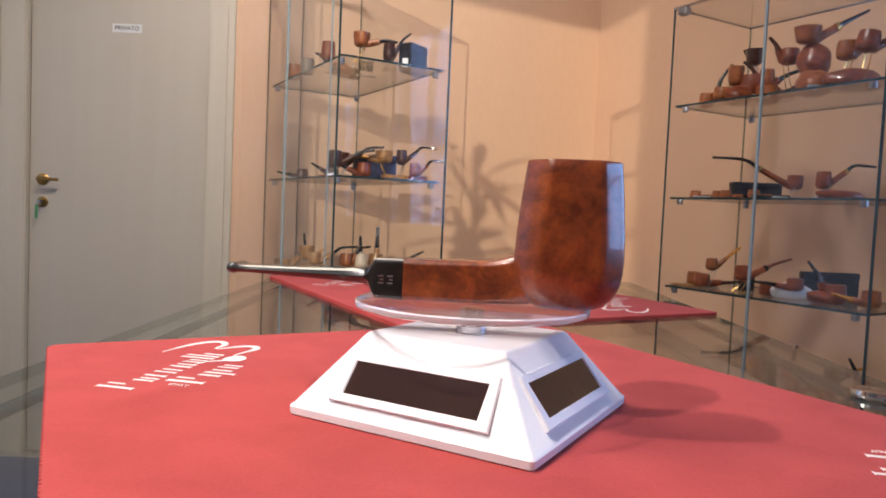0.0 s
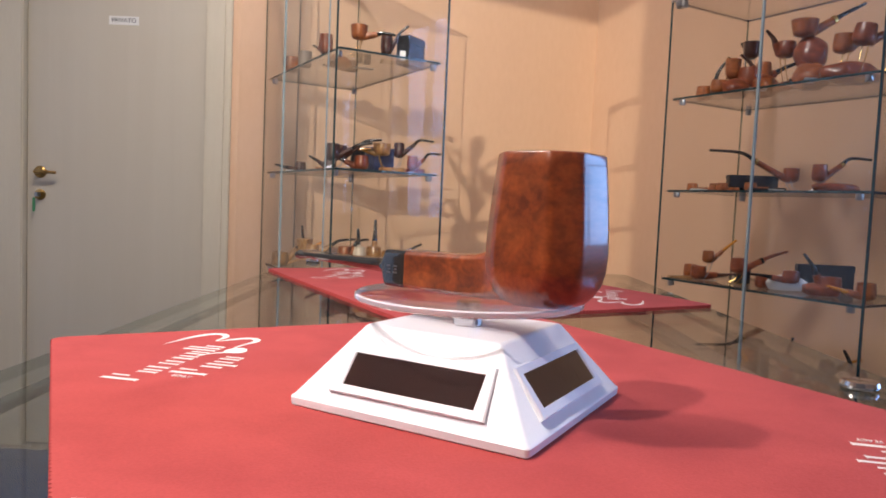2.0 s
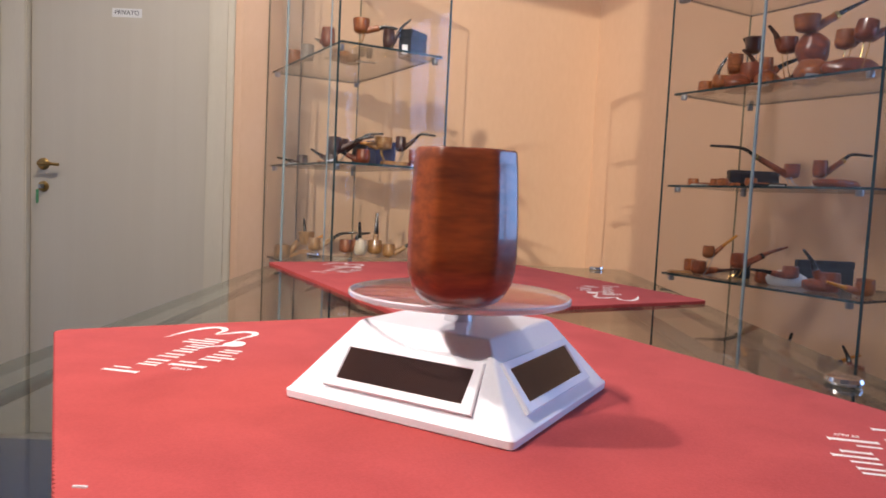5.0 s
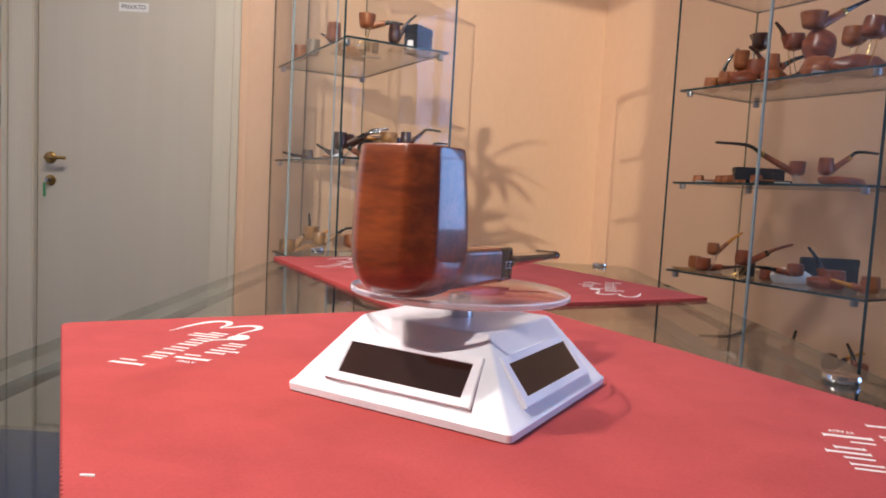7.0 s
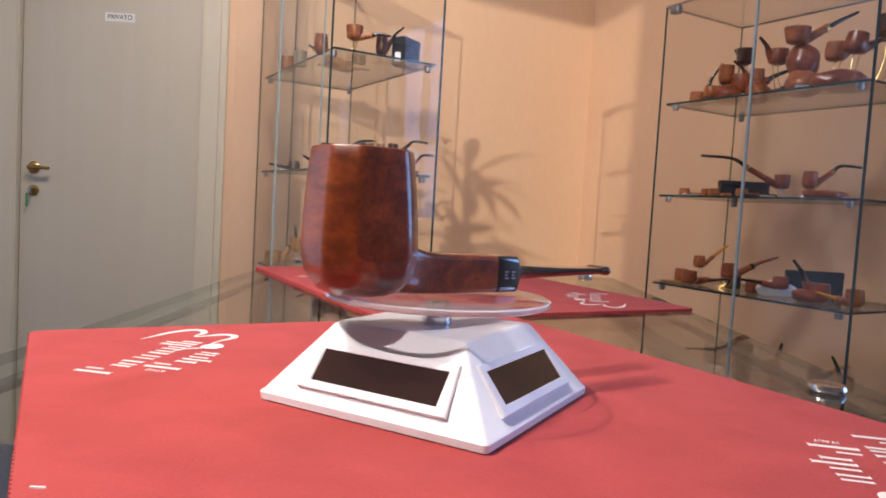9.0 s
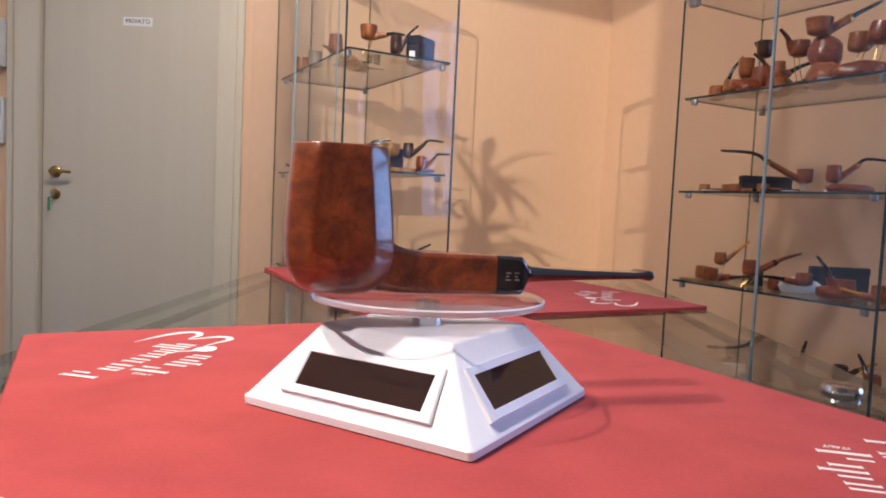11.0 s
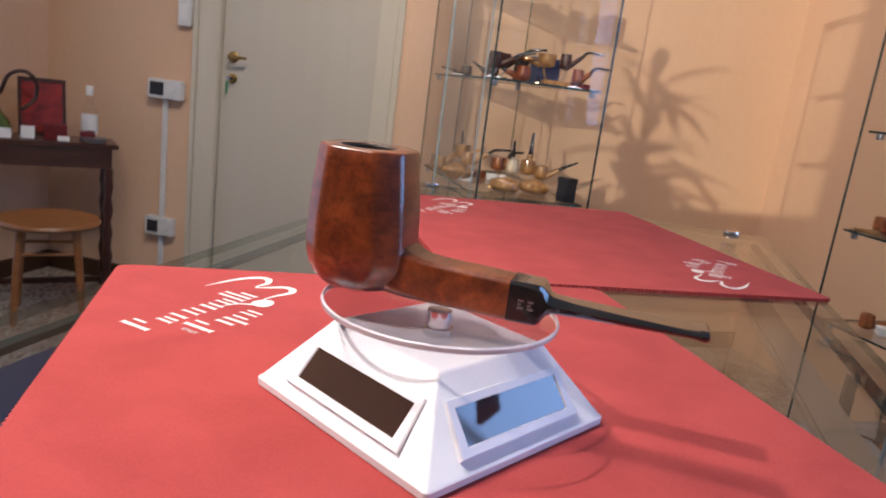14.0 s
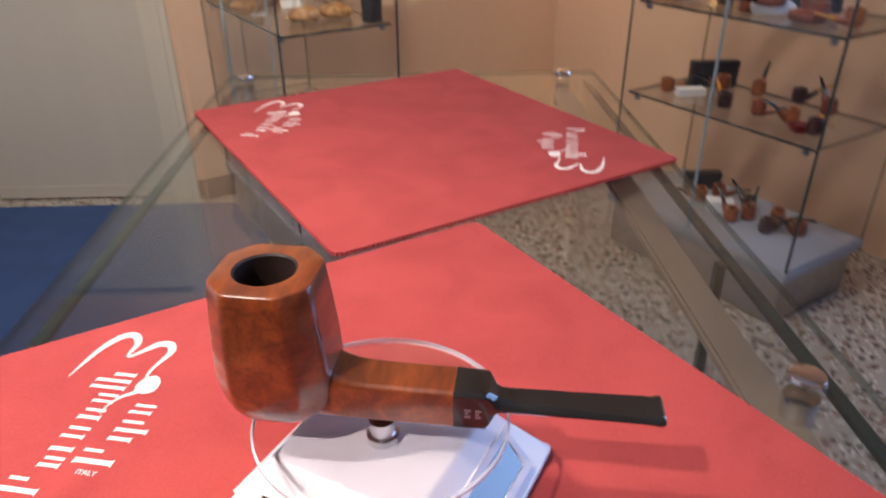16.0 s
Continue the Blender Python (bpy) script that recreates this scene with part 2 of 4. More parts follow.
def terrazzo():
    m = material("terrazzo", (0.40, 0.36, 0.30), (0.32, 0.28, 0.23), rough=0.3, scale=6, fine=120)
    t = m.node_tree
    bs = t.nodes["Principled BSDF"]
    tc = next(n for n in t.nodes if n.bl_idname == "ShaderNodeTexCoord")
    ramp = next(n for n in t.nodes if n.bl_idname == "ShaderNodeValToRGB")
    last = ramp.outputs[0]
    for scale, size, colour in ((42, 0.36, (0.06, 0.045, 0.035)), (60, 0.30, (0.62, 0.57, 0.50)), (33, 0.28, (0.22, 0.12, 0.08))):
        v = t.nodes.new("ShaderNodeTexVoronoi")
        v.inputs["Scale"].default_value = scale
        t.links.new(tc.outputs["Object"], v.inputs[0])
        lt = t.nodes.new("ShaderNodeMath")
        lt.operation = "LESS_THAN"
        lt.inputs[1].default_value = size
        t.links.new(v.outputs[0], lt.inputs[0])
        mx = t.nodes.new("ShaderNodeMix")
        mx.data_type = "RGBA"
        t.links.new(lt.outputs[0], mx.inputs[0])
        t.links.new(last, mx.inputs[6])
        mx.inputs[7].default_value = (*colour, 1)
        last = mx.outputs[2]
    t.links.new(last, bs.inputs["Base Color"])
    return m


M_FLOOR = terrazzo()


# ---- builders ----
def part(name, bm, mat, parent=None, label="", smooth=0.0):
    """Links a bmesh as one mesh object. smooth: degrees up to which edges are shaded smooth."""
    me = bpy.data.meshes.new(name)
    bmesh.ops.recalc_face_normals(bm, faces=bm.faces)
    if smooth:
        for f in bm.faces:
            f.smooth = True
        for e in bm.edges:
            e.smooth = len(e.link_faces) == 2 and e.calc_face_angle(3.0) < radians(smooth)
    bm.to_mesh(me)
    bm.free()
    for m in mat if isinstance(mat, (list, tuple)) else [mat]:
        me.materials.append(m)
    ob = new(name, me)
    if parent:
        ob.parent = parent
    if label:
        tagged(ob, label)
    return ob


def empty(name, m, label, category, group="", kind=""):
    ob = new(name)
    ob.empty_display_size = 0.02
    ob.matrix_basis = m
    return tagged(ob, label, category, group, kind)


def box(x0, x1, y0, y1, z0, z1, bevel=0.0, bm=None, seg=2):
    out = bm or bmesh.new()
    made = bmesh.ops.create_cube(out, size=1, matrix=Matrix.Translation(((x0 + x1) / 2, (y0 + y1) / 2, (z0 + z1) / 2)) @ Matrix.Diagonal((x1 - x0, y1 - y0, z1 - z0, 1)))
    if bevel:
        vs = set(made["verts"])
        bmesh.ops.bevel(out, geom=[e for e in out.edges if e.verts[0] in vs and e.verts[1] in vs], offset=bevel, segments=seg, affect="EDGES")
    return out


def loft(rings, bm=None, cap0=True, cap1=True):
    """A skin over rings of equally many points."""
    out = bm or bmesh.new()
    rows = [[out.verts.new(p) for p in r] for r in rings]
    n = len(rows[0])
    for a, b in zip(rows, rows[1:]):
        for i in range(n):
            out.faces.new((a[i], a[(i + 1) % n], b[(i + 1) % n], b[i]))
    if cap0:
        out.faces.new(rows[0][::-1])
    if cap1:
        out.faces.new(rows[-1])
    return out


def lathe(profile, seg=24, bm=None, at=(0, 0, 0), cap0=True, cap1=True):
    x, y, z = at
    return loft([[(x + r * math.cos(2 * math.pi * i / seg), y + r * math.sin(2 * math.pi * i / seg), z + h) for i in range(seg)] for r, h in profile], bm, cap0, cap1)


def tube(points, radii, seg=8, bm=None, flat=1.0):
    """A round rod along points. flat: height to width."""
    pts = [Vector(p) for p in points]
    if not isinstance(radii, (list, tuple)):
        radii = [radii] * len(pts)
    rings = []
    side = None
    for i, p in enumerate(pts):
        d = (pts[min(i + 1, len(pts) - 1)] - pts[max(i - 1, 0)]).normalized()
        if side is None:
            side = d.cross(Vector((0, 0, 1)))
            if side.length < 0.1:
                side = d.cross(Vector((0, 1, 0)))
        side = (side - d * side.dot(d)).normalized()
        up = side.cross(d).normalized()
        rings.append([p + radii[i] * (math.cos(a) * side + flat * math.sin(a) * up) for a in (2 * math.pi * k / seg for k in range(seg))])
    return loft(rings, bm)


def arc(points, n=6):
    """A smooth line through points."""
    p = [Vector(q) for q in points]
    p = [2 * p[0] - p[1], *p, 2 * p[-1] - p[-2]]
    out = []
    for i in range(1, len(p) - 2):
        for k in range(n):
            t = k / n
            out.append(0.5 * (2 * p[i] + (p[i + 1] - p[i - 1]) * t + (2 * p[i - 1] - 5 * p[i] + 4 * p[i + 1] - p[i + 2]) * t * t + (3 * p[i] - p[i - 1] - 3 * p[i + 1] + p[i + 2]) * t ** 3))
    out.append(p[-2])
    return out


# ---- the room ----
EAST = 2.07
DOORWALL = pose(-0.2, 2.655, 0, 0, 0, -30.5)
CORNERS = [DOORWALL @ Vector((-0.789, 0, 0)), DOORWALL @ Vector((0.76, 0, 0)), Vector((EAST, 2.262, 0)), Vector((EAST, -3.0, 0)), Vector((-4.4, -3.0, 0))]
HIGH = 2.8


def wall(name, a, b, label, holes=()):
    """A wall 0.15 thick from a to b (the room on its right). holes: (from, to, bottom, top) along it."""
    d = (b - a)
    m = Matrix.Translation(a) @ Matrix.Rotation(math.atan2(d.y, d.x), 4, "Z")
    bm = bmesh.new()
    x = 0.0
    for x0, x1, z0, z1 in sorted(holes):
        box(x, x0, 0, 0.15, 0, HIGH, bm=bm)
        if z0 > 0:
            box(x0, x1, 0, 0.15, 0, z0, bm=bm)
        box(x0, x1, 0, 0.15, z1, HIGH, bm=bm)
        x = x1
    box(x, d.length, 0, 0.15, 0, HIGH, bm=bm)
    ob = part(name, bm, M_WALL)
    ob.matrix_basis = m
    return tagged(ob, label, "wall", kind="structure")


wall("wall_north", CORNERS[0], CORNERS[1], "peach sponged plaster wall with a cream door", [(0.789 - 0.085, 0.789 + 0.716, 0, 2.1)])
wall("wall_northeast", CORNERS[1], CORNERS[2], "peach sponged plaster wall behind a glass cabinet")
wall("wall_east", CORNERS[2], CORNERS[3], "peach sponged plaster wall with the shop window", [(2.112, 3.812, 0.8, 2.2)])
wall("wall_south", CORNERS[3], CORNERS[4], "peach plaster wall with a side window", [(EAST + 1.33, EAST + 3.0, 1.48, 2.74)])
LONG = (CORNERS[0] - CORNERS[4]).length
wall("wall_west", CORNERS[4], CORNERS[0], "peach sponged plaster wall beside the desk", [(LONG - 2.0, LONG - 0.4, 0.1, 2.5)])
floor = part("floor", box(-4.7, 2.4, -3.2, 3.4, -0.06, 0), M_FLOOR)
tagged(floor, "speckled terrazzo floor in grey and brown", "floor", kind="structure")
ceiling = part("ceiling", box(-4.7, 2.4, -3.2, 3.4, HIGH, HIGH + 0.06), M_CEIL)
tagged(ceiling, "plain white painted ceiling", "ceiling", kind="structure")

window = empty("window_1", pose(EAST, 0, 0), "shop window with a white frame and bars", "window", kind="structure")
for y in (-1.53, -0.98, -0.42, 0.13):
    part("window_frame", box(0.05, 0.09, y - 0.02, y + 0.02, 0.8, 2.2, 0.004), M_CARD, window)
for z in (0.82, 1.35, 2.18):
    part("window_frame", box(0.053, 0.087, -1.55, 0.15, z - 0.02, z + 0.02, 0.004), M_CARD, window)
pane = part("pane", box(0.068, 0.072, -1.55, 0.15, 0.8, 2.2), M_WINDOW, window)
pane.visible_shadow = False
west = CORNERS[0] - CORNERS[4]
window = empty("window_3", Matrix.Translation(CORNERS[4]) @ Matrix.Rotation(math.atan2(west.y, west.x), 4, "Z"), "wide bright shop window with white bars", "window", kind="structure")
for x in (LONG - 1.98, LONG - 1.2, LONG - 0.42):
    part("window_frame", box(x - 0.02, x + 0.02, 0.05, 0.09, 0.1, 2.5, 0.004), M_CARD, window)
for z in (0.12, 2.48):
    part("window_frame", box(LONG - 2.0, LONG - 0.4, 0.053, 0.087, z - 0.02, z + 0.02, 0.004), M_CARD, window)
pane = part("pane", box(LONG - 2.0, LONG - 0.4, 0.068, 0.072, 0.1, 2.5), M_WINDOW, window)
pane.visible_shadow = False
window = empty("window_2", pose(0, -3.0, 0), "wide side window with a white frame", "window", kind="structure")
for x in (-2.98, -1.35):
    part("window_frame", box(x - 0.02, x + 0.02, -0.09, -0.05, 1.48, 2.74, 0.004), M_CARD, window)
for z in (1.50, 2.72):
    part("window_frame", box(-3.0, -1.33, -0.087, -0.053, z - 0.02, z + 0.02, 0.004), M_CARD, window)
pane = part("pane", box(-3.0, -1.33, -0.072, -0.068, 1.48, 2.74), M_WINDOW, window)
pane.visible_shadow = False

for a, b, cut in ((0, 1, (0.789 - 0.107, 0.789 + 0.738)), (1, 2, None), (4, 0, None)):
    d = CORNERS[b] - CORNERS[a]
    bm = bmesh.new()
    if cut:
        box(0.016, cut[0], -0.014, -0.001, 0, 0.075, 0.003, bm)
        box(cut[1], d.length, -0.014, -0.001, 0, 0.075, 0.003, bm)
    else:
        box(0, d.length, -0.014, -0.001, 0, 0.075, 0.003, bm)
    ob = part("baseboard", bm, M_BASEB)
    ob.matrix_basis = Matrix.Translation(CORNERS[a]) @ Matrix.Rotation(math.atan2(d.y, d.x), 4, "Z")
    tagged(ob, "dark brown skirting along the wall", "skirting", kind="structure")

rug = part("rug", box(-0.1, 1.05, -2.0, -0.06, 0.0, 0.008, 0.003), M_CARPET)
rug.matrix_basis = DOORWALL
tagged(rug, "flat dark blue carpet on the terrazzo floor", "carpet")


def text_mesh(words, size):
    """Letters of the built-in font as a bmesh, upright in x and z, facing -y."""
    cu = bpy.data.curves.new("letters", "FONT")
    cu.body, cu.size, cu.align_x, cu.align_y, cu.extrude = words, size, "CENTER", "CENTER", 0.0004
    ob = bpy.data.objects.new("letters", cu)
    me = bpy.data.meshes.new_from_object(ob)
    bm = bmesh.new()
    bm.from_mesh(me)
    bmesh.ops.transform(bm, matrix=Matrix.Rotation(radians(90), 4, "X"), verts=bm.verts)
    bpy.data.objects.remove(ob)
    bpy.data.curves.remove(cu)
    return bm


def build_door():
    door = empty("door_1", DOORWALL, "closed cream laminate door with a brass lever", "door", kind="structure")
    leaf = part("leaf", box(0.012, 0.641, 0.012, 0.052, 0.006, 2.08, 0.002), M_DOOR, door)
    part("bottom_rail", box(0.02, 0.63, 0.010, 0.0125, 0.05, 0.054), M_TRIM, leaf)
    for x0, x1 in ((-0.083, 0.008), (0.645, 0.714)):
        part("frame_post", box(x0, x1, -0.012, 0.14, 0, 2.098, 0.004), M_TRIM, door)
    part("frame_head", box(0.009, 0.644, -0.010, 0.14, 2.084, 2.098, 0.003), M_TRIM, door)
    part("casing", box(-0.105, -0.084, -0.016, -0.001, 0, 2.12, 0.003), M_TRIM, door)
    part("casing", box(0.715, 0.736, -0.016, -0.001, 0, 2.12, 0.003), M_TRIM, door)
    bm = lathe([(0.0, 0), (0.021, 0), (0.021, 0.004), (0.016, 0.008), (0.0075, 0.010), (0.0075, 0.034), (0.0, 0.036)][1:-1], 20)
    bmesh.ops.transform(bm, matrix=Matrix.Translation((0.06, 0.012, 0.985)) @ Matrix.Rotation(radians(90), 4, "X"), verts=bm.verts)
    handle = part("door_handle", bm, M_BRASS, door, "aged brass lever on a round rose", 40)
    part("lever", tube(arc([(0.06, -0.022, 0.985), (0.075, -0.026, 0.986), (0.10, -0.026, 0.985), (0.132, -0.022, 0.984)], 5), [0.0075] * 6 + [0.007] * 5 + [0.0055] * 5, 10), M_BRASS, handle, smooth=50)
    bm = lathe([(0.019, 0), (0.019, 0.004), (0.014, 0.007)], 20)
    bmesh.ops.transform(bm, matrix=Matrix.Translation((0.06, 0.012, 0.905)) @ Matrix.Rotation(radians(90), 4, "X"), verts=bm.verts)
    lock = part("keyhole_rose", bm, M_BRASS, door, smooth=40)
    part("key", box(0.054, 0.066, -0.018, 0.006, 0.898, 0.912, 0.002), M_STEEL, lock)
    part("key_tag", box(0.046, 0.056, -0.014, -0.011, 0.845, 0.895, 0.002), M_KEY, lock, "green plastic key tag")
    sign = empty("door_sign", DOORWALL @ pose(0.349, 0.0118, 1.523), "white sign with black letters on the door", "sign")
    part("plate", box(-0.052, 0.052, -0.0015, 0, -0.015, 0.015), M_CARD, sign)
    ob = part("lettering", text_mesh("PRIVATO", 0.0215), M_BLACK, sign)
    ob.location = (0, -0.002, 0)
    ob.scale = (1.0, 1, 1)


build_door()


def wall_box(name, s0, s1, z0, z1, depth, label, window=None, category="thermostat", win_mat=None):
    ob = empty(name, DOORWALL @ pose((s0 + s1) / 2, 0, (z0 + z1) / 2), label, category)
    w, h = (s1 - s0) / 2, (z1 - z0) / 2
    body = part("housing", box(-w, w, -depth, 0, -h, h, 0.004), M_PANELFR, ob)
    if window:
        a, b, c, d = window
        part("display", box(a, b, -depth - 0.002, -depth, c, d, 0.001), win_mat or M_BLACK, body, "dark glossy window")
    return ob


wall_box("thermostat", -0.285, -0.135, 0.792, 0.868, 0.035, "white wall thermostat with a dark display", (-0.062, 0.0, -0.024, 0.026))
wall_box("thermostat", -0.28, -0.155, 0.243, 0.318, 0.035, "white wall control box with a dark display", (-0.048, 0.002, -0.024, 0.024))
wall_box("fuse_box", -0.34, -0.108, 1.34, 1.508, 0.06, "white fuse box with a smoked window", (-0.10, 0.076, -0.045, 0.055), "fuse box", M_SOLAR)
rc = wall_box("remote_control", -0.17, -0.112, 1.075, 1.238, 0.022, "white remote control in a wall holder", (-0.020, 0.020, 0.02, 0.07), "remote control", M_BLUELCD)
part("button_panel", box(-0.019, 0.019, -0.0245, -0.022, -0.06, 0.0, 0.001), M_CARD, rc)
trunk = part("cable_duct", box(-0.229, -0.207, -0.014, -0.001, 0.319, 0.791, 0.002), M_PANELFR)
trunk.matrix_basis = DOORWALL
tagged(trunk, "white plastic cable duct down the wall", "cable duct")
trunk = part("cable_duct", box(-0.229, -0.207, -0.014, -0.001, 0.076, 0.242, 0.002), M_PANELFR)
trunk.matrix_basis = DOORWALL
tagged(trunk, "short white cable duct above the skirting", "cable duct")

# fixtures out of view; the last one houses the added wall fill
for eye, target in SPOTS:
    lamp = empty("ceiling_spot", Matrix.Translation((eye[0], eye[1], HIGH)), "unseen white ceiling spotlight with a round shade", "spotlight", "ceiling spots")
    part("rose", lathe([(0.05, -0.03), (0.05, 0.0)], 20), M_CARD, lamp)
    part("stem", tube([(0, 0, -0.03), (0, 0, eye[2] - HIGH + 0.09)], 0.008), M_STEEL, lamp)
    aim = (Vector(target) - Vector(eye)).to_track_quat("Z", "Y").to_matrix().to_4x4()
    bm = lathe([(0.03, -0.09), (0.042, -0.07), (0.045, 0.012), (0.043, 0.012), (0.040, -0.05), (0.012, -0.055)], 24)
    bmesh.ops.transform(bm, matrix=Matrix.Translation((0, 0, eye[2] - HIGH)) @ aim, verts=bm.verts)
    part("shade", bm, M_CARD, lamp, smooth=40)
# body for the added ceiling fill, out of view
lamp = empty("fill_panel", Matrix.Translation((-0.7, 0.7, HIGH)), "unseen rectangular ceiling panel added as fill light", "ceiling light")
part("frame", box(-0.63, 0.63, -0.33, 0.33, -0.03, 0.0, 0.004), M_CARD, lamp)
part("diffuser", box(-0.58, 0.58, -0.28, 0.28, -0.034, -0.031), M_GLOW, lamp)


# ---- glass display cabinets ----
def build_cabinet(name, m, sx, sy, shelves, base, top, label, doors, edges):
    """A frameless glass cabinet: x across, y along its long side from 0. doors: where its two doors meet; edges: (x, y,
    half width, material) of the upright glass edges and of any strip that paints a reflection.
    """
    cab = empty(name, m, label, "display cabinet", "glass display cabinets")
    part("plinth", box(0.01, sx - 0.01, 0.01, sy - 0.01, 0, base - 0.03, 0.004), M_STEEL, cab, "grey metal plinth")
    part("bottom_board", box(-0.006, sx + 0.006, -0.006, sy + 0.006, base - 0.03, base, 0.004), M_GREYBOARD, cab)
    part("top_pane", box(0.006, sx - 0.006, 0.006, sy - 0.006, top + 0.002, top + 0.008), M_SHELF, cab)
    for x in (0.0, sx):
        part("top_rail", box(x - 0.004, x + 0.004, -0.004, sy + 0.004, top, top + 0.007, 0.0015), M_CHROME, cab, "aluminium top rail")
    for y in (0.0, sy):
        part("top_rail", box(0.0045, sx - 0.0045, y - 0.004, y + 0.004, top, top + 0.007, 0.0015), M_CHROME, cab, "aluminium top rail")
    for x in (0.0, sx):
        part("side_pane", box(x - 0.002, x + 0.002, 0.004, sy - 0.004, base, top), M_PANE, cab)
    for y in (0.0, sy):
        part("end_pane", box(0.004, sx - 0.004, y - 0.002, y + 0.002, base, top), M_PANE, cab)
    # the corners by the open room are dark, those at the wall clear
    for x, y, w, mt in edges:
        part("edge_or_glint", box(x - w, x + w, y - w, y + w, base, top), mt, cab)
    part("door_edge", box(doors[0] - 0.003, doors[0] + 0.003, doors[1] - 0.003, doors[1] + 0.003, base, top), M_EDGEL, cab, "pale glass door edge")
    for dy in (0.03, sy - 0.05):
        part("hinge", box(doors[0] - 0.012, doors[0] + 0.012, dy, dy + 0.03, top - 0.022, top - 0.001, 0.003), M_STEEL, cab)
    for z in shelves:
        bm = box(0.012, sx - 0.012, 0.012, sy - 0.012, z - 0.006, z)
        me = part("shelf", bm, [M_SHELF, M_EDGE], cab, "clear glass shelf with dark edges")
        for p in me.data.polygons:
            p.material_index = 0 if abs(p.normal.z) > 0.5 else 1
        for x in (0.022, sx - 0.022):
            for y in (0.04, sy - 0.04):
                part("shelf_clip", lathe([(0.008, -0.021), (0.009, -0.018), (0.009, -0.0062)], 12, at=(x, y, z)), M_STEEL, me, smooth=40)
    return cab


LX, LY, RX, RY = 0.515, 1.50, 1.45, 0.633
LSH, RSH = (1.332, 1.017, 0.704, 0.40), (1.272, 1.004, 0.744, 0.49)
# the pale strip at y 0.058 is a reflection in the glass, built as a solid
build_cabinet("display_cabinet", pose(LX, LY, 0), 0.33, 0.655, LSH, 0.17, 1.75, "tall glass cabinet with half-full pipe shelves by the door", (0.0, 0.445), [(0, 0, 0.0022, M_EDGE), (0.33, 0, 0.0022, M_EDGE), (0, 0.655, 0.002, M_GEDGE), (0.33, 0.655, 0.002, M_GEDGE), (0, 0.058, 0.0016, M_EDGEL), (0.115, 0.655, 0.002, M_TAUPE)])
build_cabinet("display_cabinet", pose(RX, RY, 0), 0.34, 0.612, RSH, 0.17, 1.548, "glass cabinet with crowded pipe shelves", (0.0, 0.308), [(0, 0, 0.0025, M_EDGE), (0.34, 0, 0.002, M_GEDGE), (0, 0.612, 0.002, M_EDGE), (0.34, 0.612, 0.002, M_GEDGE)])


# ---- glass counter ----
ZT = 0.847
COUNTER = pose(0, 0, 0, 0, 0, 59.5)


def build_counter():
    c = empty("glass_counter", COUNTER, "long glass shop counter with chrome glass connectors", "counter")
    x0, x1, y0, y1 = -0.75, 0.668, -0.236, 0.213
    top = part("counter_top", box(x0, x1, y0, y1, ZT - 0.006, ZT), [M_TOP, M_GEDGE], c, "clear glass top with a pale polished edge")
    for p in top.data.polygons:
        p.material_index = 0 if abs(p.normal.z) > 0.5 else 1
    for y in (y0 + 0.012, y1 - 0.012):
        part("side_pane", box(x0 + 0.02, x1 - 0.012, y - 0.003, y + 0.003, 0.40, ZT - 0.009), M_PANE, c)
        part("pane_edge", box(x0 + 0.02, x1 - 0.012, y - 0.0034, y + 0.0034, ZT - 0.0125, ZT - 0.0085), M_EDGE, c)
    for x in (x0 + 0.016, x1 - 0.010):
        part("end_pane", box(x - 0.003, x + 0.003, y0 + 0.02, y1 - 0.02, 0.40, ZT - 0.009), M_PANE, c)
    part("divider_edge", box(0.20, 0.206, y0 + 0.016, y0 + 0.022, 0.40, ZT - 0.01), M_EDGE, c)
    part("top_rail", box(x0 + 0.03, x1 - 0.016, -0.209, -0.184, ZT - 0.030, ZT - 0.022, 0.002), M_TAUPE, c, "taupe metal rail under the glass")
    part("bottom_board", box(x0, x1, y0, y1, 0.37, 0.40, 0.004), M_GREYBOARD, c, "grey laminate floor of the display case")
    part("base_cabinet", box(x0 + 0.01, x1 - 0.01, y0 + 0.01, y1 - 0.01, 0.06, 0.369, 0.003), M_PANELFR, c, "pale closed base")
    part("plinth", box(x0 + 0.03, x1 - 0.03, y0 + 0.03, y1 - 0.03, 0, 0.059), M_BLACK, c)
    for x, y in ((0.069, -0.206), (0.653, -0.195), (0.652, 0.19)):
        k = part("glass_connector", lathe([(0.0088, 0.0), (0.0096, 0.0015), (0.0088, 0.0035), (0.005, 0.0042)], 24, at=(x, y, ZT + 0.0005)), M_CHROME, c, "chrome disc cap", 40)
        part("stud", lathe([(0.007, -0.040), (0.009, -0.036), (0.009, -0.009)], 16, at=(x, y, ZT)), M_CHROME, k, smooth=40)


build_counter()


# ---- red cloths with white print ----
def zigzag(x0, x1, y0, y1, pitch=0.0032, depth=0.0011, r=0.008):
    """A pinked outline with rounded corners."""
    line = []
    for cx, cy, a in ((x1 - r, y1 - r, 0), (x0 + r, y1 - r, 90), (x0 + r, y0 + r, 180), (x1 - r, y0 + r, 270)):
        line += [Vector((cx + r * math.cos(radians(a + b)), cy + r * math.sin(radians(a + b)), 0)) for b in (0, 22.5, 45, 67.5, 90)]
    out = []
    for p, q in zip(line, line[1:] + line[:1]):
        n = max(1, round((q - p).length / pitch))
        for i in range(n):
            out.append(p.lerp(q, i / n))
            m = p.lerp(q, (i + 0.5) / n)
            d = (q - p).normalized()
            out.append(m + Vector((-d.y, d.x, 0)) * depth)
    return out


